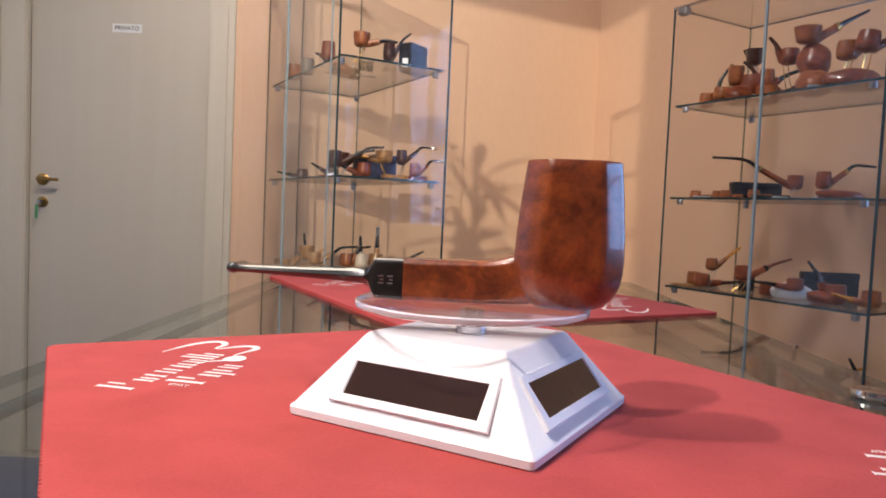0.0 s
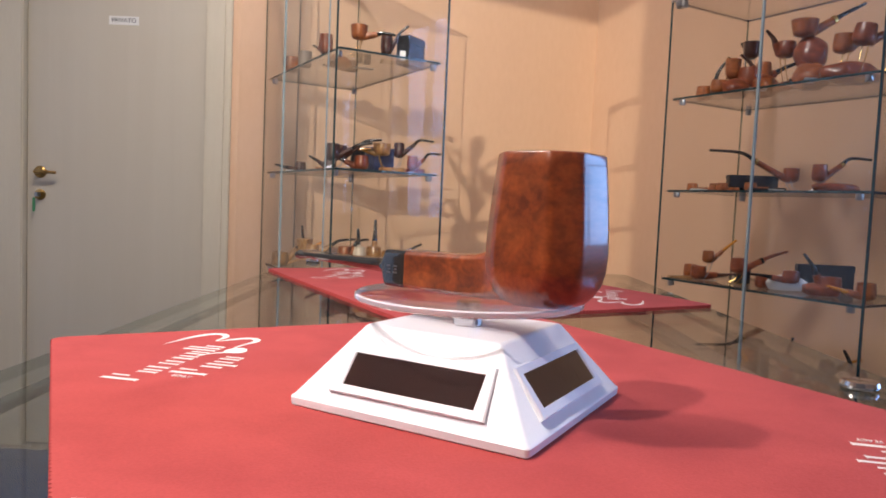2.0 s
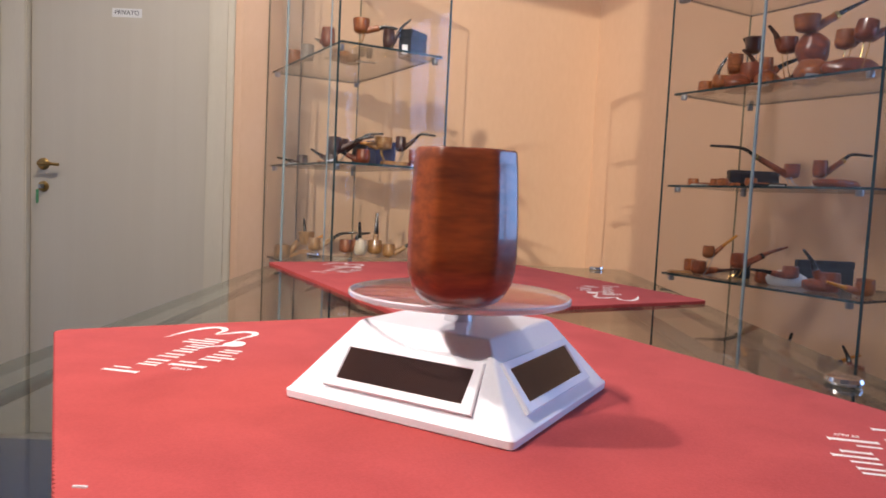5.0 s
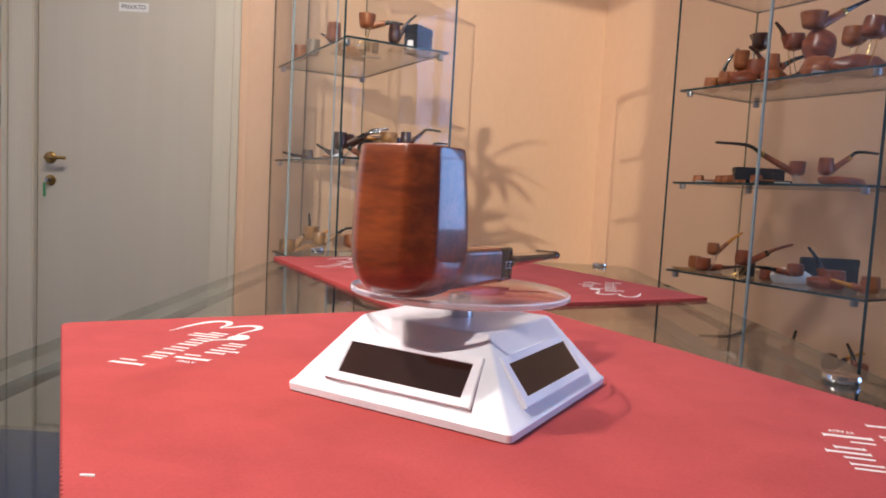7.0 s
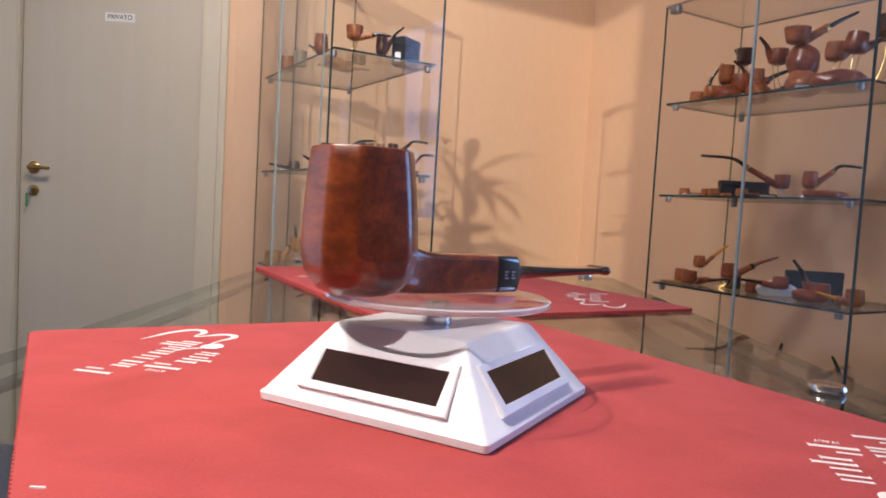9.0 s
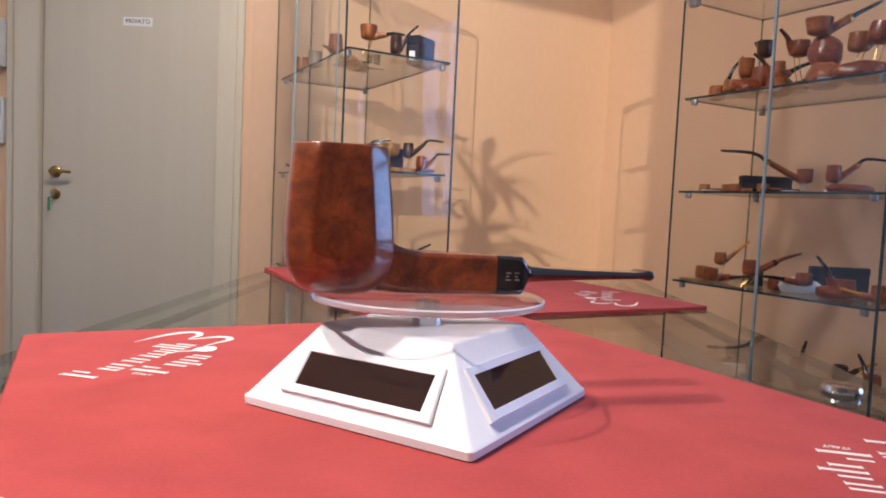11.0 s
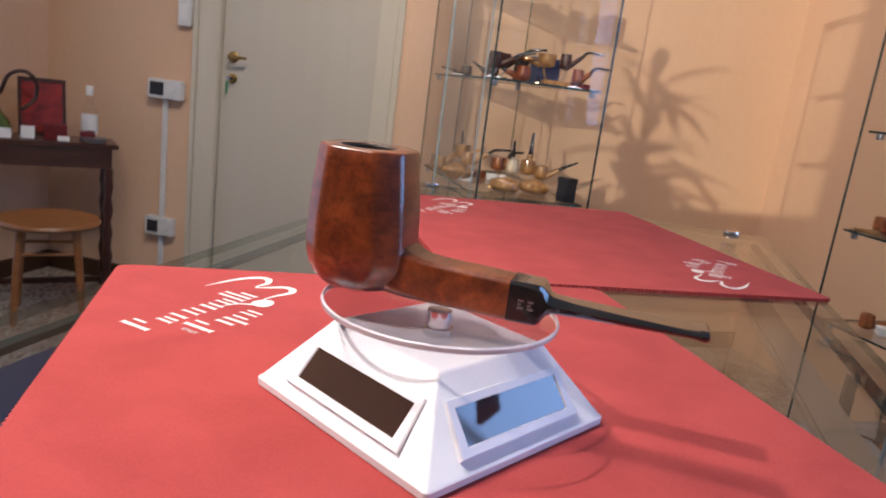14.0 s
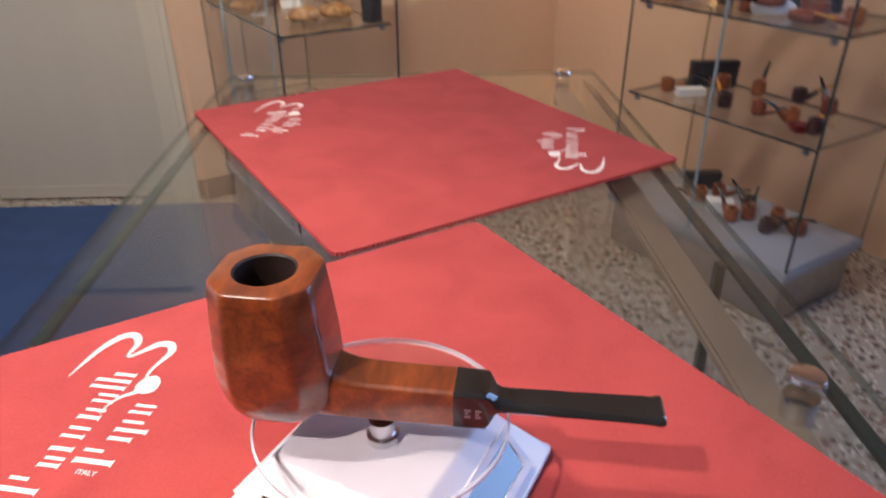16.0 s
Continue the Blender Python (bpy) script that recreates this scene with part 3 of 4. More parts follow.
def ribbon(points, widths, bm, z):
    """A flat stroke of changing width."""
    pts = arc(points, 8)
    rows = []
    for i, p in enumerate(pts):
        d = (pts[min(i + 1, len(pts) - 1)] - pts[max(i - 1, 0)]).normalized()
        u = i / (len(pts) - 1) * (len(widths) - 1)
        k = min(int(u), len(widths) - 2)
        w = widths[k] + (widths[k + 1] - widths[k]) * (u - k)
        s = Vector((-d.y, d.x, 0)) * w / 2
        rows.append((bm.verts.new((p + s).to_3d() + Vector((0, 0, z))), bm.verts.new((p - s).to_3d() + Vector((0, 0, z)))))
    for a, b in zip(rows, rows[1:]):
        bm.faces.new((a[0], a[1], b[1], b[0]))


def build_print(cloth, slide=(0, 0)):
    """White mark in a corner: two rows of plain strokes under a swash that ends in a drop. x runs along the rows."""
    m = pose(-0.1203, 0.0769, 0, 0, 0, 49)
    inv = m.inverted()
    h = 0.0032
    strokes = []

    def bar(x, w, y0, y1, feet=True):
        """An upright stroke with small feet."""
        f = 0.0009 if feet else 0.0
        b = bmesh.new()
        outline = [(x - f, y0), (x + w + f, y0), (x + w, y0 + 0.0009), (x + w, y1), (x - f, y1), (x, y1 - 0.0009), (x, y0 + 0.0009)]
        b.faces.new([b.verts.new((px, py, h)) for px, py in outline])
        strokes.append(b)

    low = 0.0108
    for x, w, up, round_ in ((0.001, 0.0026, 0.0175, 0.0085), (0.0155, 0.0020, low * 0.9, 0.0050), (0.0250, 0.0022, low, 0.0), (0.0330, 0.0018, low, 0.0080), (0.0452, 0.0022, low, 0.0070), (0.0566, 0.0018, low, 0.0060), (0.0662, 0.0022, 0.0180, 0.0), (0.0712, 0.0022, 0.0180, 0.0), (0.0762, 0.0022, low, 0.0)):
        bar(x, w, 0.0, up)
        if round_:
            bar(x + w + round_ * 0.42, 0.0018, up * 0.45 if up > 0.015 else 0.0, up * 0.94, False)
    for x, w, y0, y1, round_ in ((0.0200, 0.0028, 0.0, 0.0180, 0.0090), (0.0345, 0.0022, 0.0, low, 0.0), (0.0400, 0.0022, -0.0045, low, 0.0080), (0.0520, 0.0018, 0.0, low, 0.0066)):
        bar(x, w, -0.0218 + y0, -0.0218 + y1)
        if round_:
            bar(x + w + round_ * 0.42, 0.0018, -0.0218 + (y1 * 0.45 if y1 > 0.015 else 0.0), -0.0218 + y1 * 0.94, False)
    word = text_mesh("ITALY", 0.0036)
    bmesh.ops.transform(word, matrix=pose(0.0150, -0.0135, h - 0.0003, 0, 0, -90) @ pose(0, 0, 0, -90), verts=word.verts)
    strokes.append(word)
    # swash, drop and tail
    bm = bmesh.new()
    way = [(-0.0984, 0.1523), (-0.0885, 0.1620), (-0.0791, 0.1696), (-0.0690, 0.1740), (-0.0630, 0.1715), (-0.0632, 0.1633), (-0.0690, 0.1560), (-0.0693, 0.1535), (-0.0625, 0.1545), (-0.0540, 0.1562), (-0.0490, 0.1530), (-0.0500, 0.1460), (-0.0590, 0.1387), (-0.0645, 0.1330), (-0.0660, 0.1280)]
    ribbon([inv @ Vector((x, y, 0)) for x, y in way], [0.0004, 0.0020, 0.0034, 0.0044, 0.0048, 0.0034, 0.0014, 0.0014, 0.0026, 0.0044, 0.0050, 0.0036, 0.0016, 0.0012, 0.0012], bm, h)
    tail = [(-0.0680, 0.1225), (-0.0735, 0.1222), (-0.0790, 0.1222), (-0.0850, 0.1195), (-0.0893, 0.1150)]
    ribbon([inv @ Vector((x, y, 0)) for x, y in tail], [0.0030, 0.0022, 0.0016, 0.0010, 0.0004], bm, h + 0.0001)
    c = inv @ Vector((-0.0665, 0.1238, 0))
    bm.faces.new([bm.verts.new((c.x + (0.0068 + 0.0012 * math.cos(a)) * math.cos(a), c.y + 0.0056 * math.sin(a), h + 0.0002)) for a in (2 * math.pi * i / 22 for i in range(22))])
    for k in (0, 180):
        turn = pose(slide[0] if k else 0, slide[1] if k else 0, 0) @ Matrix.Rotation(radians(k), 4, "Z") @ pose(-0.01, -0.01, 0) @ m
        b2 = bm.copy()
        bmesh.ops.transform(b2, matrix=turn, verts=b2.verts)
        mark = part("printed_mark", b2, M_PRINT, cloth, "white printed mark with a swash")
        for b in strokes:
            b3 = b.copy()
            bmesh.ops.transform(b3, matrix=turn, verts=b3.verts)
            part("printed_stroke", b3, M_PRINT, mark)
    for b in [bm, *strokes]:
        b.free()


def build_cloth(m, label, slide=(0, 0)):
    line = zigzag(-0.162, 0.162, -0.180, 0.180)
    bm = bmesh.new()
    low = bm.faces.new([bm.verts.new(p) for p in line])
    up = bmesh.ops.extrude_face_region(bm, geom=[low])
    bmesh.ops.translate(bm, vec=(0, 0, 0.003), verts=[v for v in up["geom"] if isinstance(v, bmesh.types.BMVert)])
    cloth = empty("display_cloth", m, label, "cloth", "red cloths on the counter")
    part("cloth", bm, M_RED, cloth)
    build_print(cloth, slide)
    return cloth


build_cloth(pose(0.010, 0.010, ZT, 0, 0, -1.0), "red suede cloth with pinked edges under the turntable", (-0.0012, -0.0407))
build_cloth(pose(0.2335, 0.372, ZT, 0, 0, -1.2), "red suede cloth with pinked edges on the bare counter")
bits = part("thread_scrap", box(-0.002, 0.002, -0.0004, 0.0004, 0.0, 0.0005), M_CARD)
bits.matrix_basis = pose(-0.146, -0.042, ZT + 0.003, 0, 0, -30)
tagged(bits, "tiny white scrap lying on the red cloth", "scrap")


# ---- solar turntable ----
Z0 = ZT + 0.003
TURN = pose(0.0022, 0.0036, Z0, 0, 0, -60.11)
HUB = pose(0.0004, 0.0007, 0)


def rounded(h, z, r, n=3):
    out = []
    for sx, sy, a in ((1, 1, 0), (-1, 1, 90), (-1, -1, 180), (1, -1, 270)):
        out += [(sx * (h - r) + r * math.cos(radians(a + 90 * k / n)), sy * (h - r) + r * math.sin(radians(a + 90 * k / n)), z) for k in range(n + 1)]
    return out


def build_turntable():
    t = empty("solar_turntable", TURN, "white solar turntable with a clear acrylic disc", "turntable")
    base = part("base", loft([rounded(0.0507, 0.0000, 0.0020), rounded(0.0515, 0.0006, 0.0020), rounded(0.0517, 0.0034, 0.0020), rounded(0.0512, 0.0042, 0.0020), rounded(0.0504, 0.0046, 0.0015), rounded(0.0309, 0.0316, 0.0012), rounded(0.0299, 0.0324, 0.0012), rounded(0.0286, 0.0326, 0.0012)]), M_WHITE, t, "glossy white plastic pyramid base", 35)
    tilt = math.degrees(math.atan2(0.0270, 0.0195))
    for k in range(4):
        # on each sloping side: a wedge-shaped frame, proud at its lower edge, with a dark solar panel
        side = Matrix.Rotation(radians(90 * k), 4, "Z") @ Matrix.Translation((0, -0.04065, 0.0181)) @ Matrix.Rotation(radians(tilt), 4, "X")
        lean = lambda y: 0.0011 - 0.045 * (y - 0.0046)
        outer, inner = [(-0.0338, -0.0128), (0.0338, -0.0128), (0.0322, 0.0078), (-0.0322, 0.0078)], [(-0.0284, -0.0092), (0.0284, -0.0092), (0.0284, 0.0046), (-0.0284, 0.0046)]
        rings = []
        for pts, dz, g in ((outer, None, 1.0), (outer, -0.0005, 1.0), (outer, 0.0, 0.982), (inner, 0.0, 1.02), (inner, -0.0006, 1.0), (inner, None, 1.0)):
            rings.append([side @ Vector((x * g, y * g, -0.001 if dz is None else lean(y) + dz)) for x, y in pts])
        part("panel_frame", loft(rings), M_WHITE, base, "raised white frame")
        bm = loft([[side @ Vector((x * 0.999, y * 0.999, lean(y) - 0.0012)) for x, y in inner], [side @ Vector((x * 0.999, y * 0.999, lean(y) - 0.0005)) for x, y in inner]])
        part("solar_panel", bm, M_SOLAR, base, "dark glossy solar panel")
        for j in (-0.014, 0.0, 0.014):
            bm = loft([[side @ Vector((j + a, b, lean(b) + z)) for a, b in ((-0.00006, -0.0090), (0.00006, -0.0090), (0.00006, 0.0044), (-0.00006, 0.0044))] for z in (-0.0005, -0.00048)])
            part("cell_line", bm, M_VULC, base)
    spindle = part("spindle", lathe([(0.0062, 0.0328), (0.0062, 0.0358), (0.0050, 0.0362), (0.0050, 0.0425), (0.0050, 0.0426)], 24), M_CHROME, t, "chrome spindle", 40)
    spindle.matrix_basis = TURN.inverted() @ HUB @ pose(0, 0, Z0)
    disc = part("disc", lathe([(0.0466, 0.0), (0.0474, 0.0005), (0.0475, 0.0012), (0.0474, 0.0021), (0.0466, 0.0026)], 96), [M_ACRYL, M_RIM], t, "clear acrylic disc", 40)
    for p in disc.data.polygons:
        p.material_index = 0 if abs(p.normal.z) > 0.95 else 1
    return t, disc


turntable, disc = build_turntable()
DISC_Z = 0.0427


# ---- the pipe ----
def octa(cx, hx, hy, c, z, n=4):
    """A rectangle with cut corners c, in x and y about (cx, 0)."""
    turns = [(hx, 0.0), (hx, hy - c), (hx - c * 0.5 + c * 0.06, hy - c * 0.5 + c * 0.06), (hx - c, hy)]
    q = []
    for a, b in zip(turns, turns[1:] + [(0.0, hy)]):
        q += [(a[0] + (b[0] - a[0]) * k / n, a[1] + (b[1] - a[1]) * k / n) for k in range(n)]
    pts = list(q)
    for k in range(3):
        # the other quarters, in turn
        if k == 0:
            pts += [(0.0, hy)] + [(-x, y) for x, y in q[:0:-1]]
        if k == 1:
            pts += [(-x, -y) for x, y in q]
        if k == 2:
            pts += [(0.0, -hy)] + [(x, -y) for x, y in q[:0:-1]]
    return [(cx + x, y, z) for x, y in pts]


def eight(cx, hx, hy, c, z, r=0.0022, n=4):
    """A rectangle with cut corners c and edges rounded over r, in x and y about (cx, 0)."""
    corners = [Vector(p) for p in ((hx, hy - c), (hx - c, hy), (c - hx, hy), (-hx, hy - c), (-hx, c - hy), (c - hx, -hy), (hx - c, -hy), (hx, c - hy))]
    out = []
    for i, p in enumerate(corners):
        a = p + (corners[i - 1] - p).normalized() * min(r, (corners[i - 1] - p).length * 0.48)
        b = p + (corners[(i + 1) % 8] - p).normalized() * min(r, (corners[(i + 1) % 8] - p).length * 0.48)
        for k in range(n + 1):
            u = k / n
            q = a * (1 - u) ** 2 + p * 2 * u * (1 - u) + b * u * u
            out.append((cx + q.x, q.y, z))
    return out


def build_pipe():
    pipe = empty("tobacco_pipe", pose(0, 0, Z0 + DISC_Z + 0.0026), "polished brown briar pipe with an eight-sided bowl and black stem", "pipe")
    cx, top = -0.0384, 0.0573
    rows = [(0.0000, 0.0095, 0.0085, 0.0050), (0.0004, 0.0122, 0.0112, 0.0060), (0.0020, 0.0154, 0.0143, 0.0070), (0.0050, 0.0179, 0.0168, 0.0080), (0.0090, 0.0197, 0.0185, 0.0086), (0.0140, 0.0206, 0.0195, 0.0090), (0.0200, 0.0209, 0.0198, 0.0091), (0.0300, 0.0205, 0.0197, 0.0091), (0.0420, 0.0195, 0.0192, 0.0089), (0.0520, 0.0185, 0.0186, 0.0086), (0.0566, 0.0180, 0.0182, 0.0085), (0.0571, 0.0177, 0.0179, 0.0084), (top, 0.0173, 0.0175, 0.0082)]
    rings = [eight(cx + 0.0006 + 0.0010 * (1 - z / top), hx, hy, c, z, 0.0022 + max(0.0, 0.012 - z) * 0.3) for z, hx, hy, c in rows]
    bore = []
    for r, z in ((0.0113, top), (0.0106, top - 0.0008), (0.0104, 0.034), (0.0096, 0.018), (0.0060, 0.0125), (0.0012, 0.0115)):
        ring = []
        for i in range(40):
            a = 2 * math.pi * (i - 2) / 40 + radians(22.5)
            ring.append((cx + r * math.cos(a), r * math.sin(a), z))
        bore.append(ring)
    bm = loft(rings + bore)
    bowl = part("bowl", bm, [M_BRIAR, M_BORE], pipe, "reddish-brown briar bowl with eight flat sides", 38)
    for p in bowl.data.polygons:
        c = p.center
        if math.hypot(c.x - cx, c.y) < 0.0112 and c.z < top - 0.0002:
            p.material_index = 1
    # shank: square rod that swells into the bowl
    rows = [(-0.0310, 0.0168, 0.0022, 0.0330), (-0.0262, 0.0142, 0.0014, 0.0290), (-0.0225, 0.0120, 0.0010, 0.0256), (-0.0195, 0.0106, 0.0008, 0.0230), (-0.0168, 0.0098, 0.0006, 0.0208), (-0.0135, 0.0092, 0.0005, 0.0190), (-0.0090, 0.0088, 0.0004, 0.0176), (-0.0030, 0.0085, 0.0003, 0.0169), (0.0080, 0.0084, 0.0003, 0.0166), (0.0272, 0.0083, 0.0002, 0.0163)]
    rings = []
    for x, hy, z0, z1 in rows:
        hz, cz = (z1 - z0) / 2, (z1 + z0) / 2
        rings.append([(x, y, cz + z) for y, z, _ in eight(0, hy, hz, min(0.0014 + max(0.0, hy - 0.0085) * 0.9, hz * 0.6), 0, 0.0009 + max(0.0, hy - 0.0085) * 0.5)])
    part("shank", loft(rings), M_BRIAR, pipe, "square briar shank", 38)
    rows = [(0.0272, 0.0083, 0.0002, 0.0163, 0.0012), (0.0385, 0.0082, 0.0004, 0.0161, 0.0012), (0.0400, 0.0075, 0.0014, 0.0153, 0.0018), (0.0418, 0.0066, 0.0040, 0.0128, 0.0030), (0.0440, 0.0063, 0.0053, 0.0117, 0.0030), (0.0520, 0.0064, 0.0060, 0.0112, 0.0024), (0.0710, 0.0068, 0.0068, 0.0107, 0.0019), (0.0920, 0.0073, 0.0076, 0.0105, 0.0014), (0.0968, 0.0074, 0.0076, 0.0106, 0.0014), (0.0980, 0.0076, 0.0070, 0.0113, 0.0018), (0.0997, 0.0076, 0.0070, 0.0113, 0.0018), (0.1007, 0.0070, 0.0078, 0.0105, 0.0012)]
    rings = []
    for x, hy, z0, z1, c in rows:
        hz, cz = (z1 - z0) / 2, (z1 + z0) / 2
        rings.append([(x, y, cz + z) for y, z, _ in octa(0, hy, hz, min(c, hz * 0.98), 0)])
    stem = part("stem", loft(rings), M_VULC, pipe, "glossy black saddle stem with a flat bit", 38)
    bm = bmesh.new()
    for side in (-1, 1):
        for x in (0.0312, 0.0350):
            for k, w in enumerate((0.0022, 0.0014, 0.0022)):
                box(x, x + w, side * 0.00835 - 0.0001, side * 0.00835 + 0.0001, 0.0062 + 0.0014 * k, 0.0069 + 0.0014 * k, bm=bm)
    part("stamped_mark", bm, M_STEEL, stem, "small silver stamped mark")
    return pipe


tobacco_pipe = build_pipe()


# ---- pipes on the shelves ----
def shelf_pipe(x, y, z, heading, wood, stem_mat, bowl=(0.017, 0.042), rise=25, reach=0.08, bend=0.0, tip=0.0, lie=0.0, lift=0.0, flare=1.0, band=None, wire=None, label="brown briar pipe with a black stem", s=1.0):
    """A pipe whose bowl stands at (x, y, z). rise: how the shank climbs; bend: how the stem levels out; tip: lean of the whole; lie: roll on its side; lift: raised on a wire stand."""
    p = empty("display_pipe", pose(x, y, z + lift, lie, -tip, heading) @ Matrix.Diagonal((s, s, s, 1)), label, "pipe", "pipes on the shelves")
    r, h = bowl
    prof = [(r * 0.35, 0.0), (r * 0.72, 0.0025), (r * 0.95, h * 0.16), (r * 1.04, h * 0.38), (r * (0.98 + (flare - 1) * 0.5), h * 0.72), (r * 0.92 * flare, h), (r * 0.66 * flare, h), (r * 0.6, h * 0.9), (r * 0.52, h * 0.35), (r * 0.1, h * 0.3)]
    b = part("bowl", lathe(prof, 16), [wood, M_BORE], p, smooth=45)
    for q in b.data.polygons:
        if q.center.z > h * 0.3 and math.hypot(q.center.x, q.center.y) < r * 0.58:
            q.material_index = 1
    ca, sa = math.cos(radians(rise)), math.sin(radians(rise))
    a = Vector((r * 0.6, 0, h * 0.24))
    k = a + Vector((ca, 0, sa)) * reach * 0.45
    cb, sb = math.cos(radians(rise - bend)), math.sin(radians(rise - bend))
    e = k + Vector((cb, 0, sb)) * reach * 0.6
    mid = k + Vector((ca, 0, sa)) * reach * 0.22
    part("shank", tube([a, a.lerp(k, 0.5), k], [r * 0.5, r * 0.42, r * 0.38], 10), wood, p, smooth=50)
    pts = arc([k, mid, e], 6)
    part("stem", tube(pts, [r * 0.36 + (0.0042 - r * 0.36) * i / (len(pts) - 1) for i in range(len(pts))], 10, flat=0.8), stem_mat, p, smooth=50)
    if band:
        d = (k - a).normalized() * 0.004
        part("band", tube([k - d, k + d], r * 0.43, 12), band, p, "polished metal band", 50)
    if wire and lift:
        st = empty("wire_stand", pose(x, y, z, 0, 0, heading), "small bent wire pipe stand", "pipe stand", "wire stands")
        for dy in (-0.013, 0.013):
            part("leg", tube(arc([(-0.018, dy * 1.4, 0.0012), (0.0, dy, lift * 0.5), (0.010, dy * 1.1, lift + 0.012)], 5), 0.0011, 6), wire, st)
            part("foot", tube([(-0.018, dy * 1.4, 0.0012), (0.022, dy * 1.2, 0.0012)], 0.0011, 6), wire, st)
        part("cradle", tube(arc([(0.010, -0.0145, lift + 0.012), (0.006, -0.010, lift + 0.001), (0.004, 0, lift - 0.001), (0.006, 0.010, lift + 0.001), (0.010, 0.0145, lift + 0.012)], 5), 0.0011, 6), wire, st)
    return p


def carton(name, x, y, z, heading, sx, sy, sz, mat, label, category="box", lid=True, lean=0.0):
    ob = empty(name, pose(x, y, z, lean, 0, heading), label, category)
    b = part("body", box(-sx / 2, sx / 2, -sy / 2, sy / 2, 0, sz * (0.7 if lid else 1), min(0.002, sz * 0.2)), mat, ob)
    if lid:
        part("lid", box(-sx / 2 - 0.0008, sx / 2 + 0.0008, -sy / 2 - 0.0008, sy / 2 + 0.0008, sz * 0.702, sz, min(0.002, sz * 0.1)), mat, ob)
    return ob


def card(x, y, z, heading, sx, sy, lean=0.0, label="small white price card on the glass shelf"):
    ob = part("price_card", box(-sx / 2, sx / 2, -0.0004, 0.0004, 0, sy), M_CARD)
    ob.matrix_basis = pose(x, y, z + (0.0006 if abs(lean) > 60 else 0), lean, 0, heading)
    return tagged(ob, label, "price card", "price cards")


def freeform(x, y, z, heading, sx, sy, sz, wood, seed, label):
    """A lump of carved wood."""
    bm = bmesh.new()
    bmesh.ops.create_icosphere(bm, subdivisions=3, radius=1.0)
    for v in bm.verts:
        k = 1 + 0.22 * noise.noise(v.co * 1.6 + Vector((seed, 0, 0)))
        v.co = Vector((v.co.x * sx * k, v.co.y * sy * k, max(-0.8, v.co.z * k) * sz))
    low = min(v.co.z for v in bm.verts)
    bmesh.ops.translate(bm, vec=(0, 0, -low), verts=bm.verts)
    ob = part("carved_block", bm, wood, smooth=60)
    ob.matrix_basis = pose(x, y, z, 0, 0, heading)
    return tagged(ob, label, "wood carving")


# left cabinet, top shelf
Z = LSH[0]
shelf_pipe(0.618, 1.60, Z, -30, M_RUST, M_VULC, (0.021, 0.040), 12, 0.085, 12, lift=0.045, wire=M_GOLD, flare=1.25, label="round orange briar pipe on a gold wire stand")
shelf_pipe(0.712, 1.62, Z, -20, M_DARKB, M_VULC, (0.017, 0.062), 62, 0.085, 12, label="tall dark briar pipe with an upright black stem", lift=0.02, wire=M_GOLD)
carton("pipe_box", 0.795, 1.63, Z, 30, 0.085, 0.045, 0.082, M_BLACK, "black pipe box standing on the glass shelf")
carton("tamper_box", 0.655, 1.68, Z, -20, 0.018, 0.018, 0.026, M_BLACK, "tiny black box on the glass shelf")
carton("tamper_box", 0.682, 1.685, Z, -14, 0.018, 0.018, 0.028, M_BLACK, "tiny black box on the glass shelf")
shelf_pipe(0.566, 1.72, Z, 100, M_REDB, M_VULC, (0.020, 0.056), 20, 0.06, lift=0.018, wire=M_STEEL, label="red briar pipe seen behind others")
ash = part("metal_cup", lathe([(0.016, 0), (0.020, 0.003), (0.021, 0.046), (0.019, 0.046), (0.017, 0.004)], 18), M_TAUPE, smooth=40)
ash.matrix_basis = pose(0.552, 1.86, Z)
tagged(ash, "small dark metal tobacco cup on the shelf", "cup")
shelf_pipe(0.548, 1.98, Z, 70, M_RUST, M_VULC, (0.025, 0.046), 10, 0.07, flare=1.2, label="low orange briar pipe")
freeform(0.640, 1.80, Z, 30, 0.045, 0.030, 0.022, M_RUST, 41.0, "flat carved piece of orange briar")
shelf_pipe(0.700, 1.84, Z, 150, M_DARKB, M_VULC, (0.018, 0.034), 8, 0.08, label="dark briar pipe lying on the glass shelf")
card(0.735, 1.56, Z, -30, 0.016, 0.026)
card(0.70, 1.74, Z, -10, 0.06, 0.035, -89, "white card lying on the glass shelf")
# middle shelf
Z = LSH[1]
shelf_pipe(0.545, 1.58, Z, -25, M_DARKB, M_VULC, (0.019, 0.048), 32, 0.10, 14, lift=0.02, wire=M_STEEL, label="dark briar pipe on a steel wire stand")
shelf_pipe(0.585, 1.62, Z, -24, M_DARKB, M_VULC, (0.017, 0.040), 38, 0.11, 20, lift=0.028, wire=M_STEEL, label="dark briar pipe on a steel wire stand")
shelf_pipe(0.625, 1.57, Z, 150, M_REDB, M_VULC, (0.020, 0.040), 22, 0.08, 5, label="dark red briar pipe with a short stem")
shelf_pipe(0.575, 1.68, Z, 120, M_DARKB, M_VULC, (0.018, 0.036), 25, 0.07, label="dark briar pipe among others")
carton("pipe_box", 0.655, 1.67, Z, 5, 0.032, 0.03, 0.06, M_BLACK, "upright narrow black pipe box")
shelf_pipe(0.70, 1.60, Z, 160, M_TAN, M_AMBER, (0.024, 0.036), 10, 0.06, 5, lift=0.045, wire=M_GOLD, flare=1.15, label="pale wooden pipe on a gold wire stand")
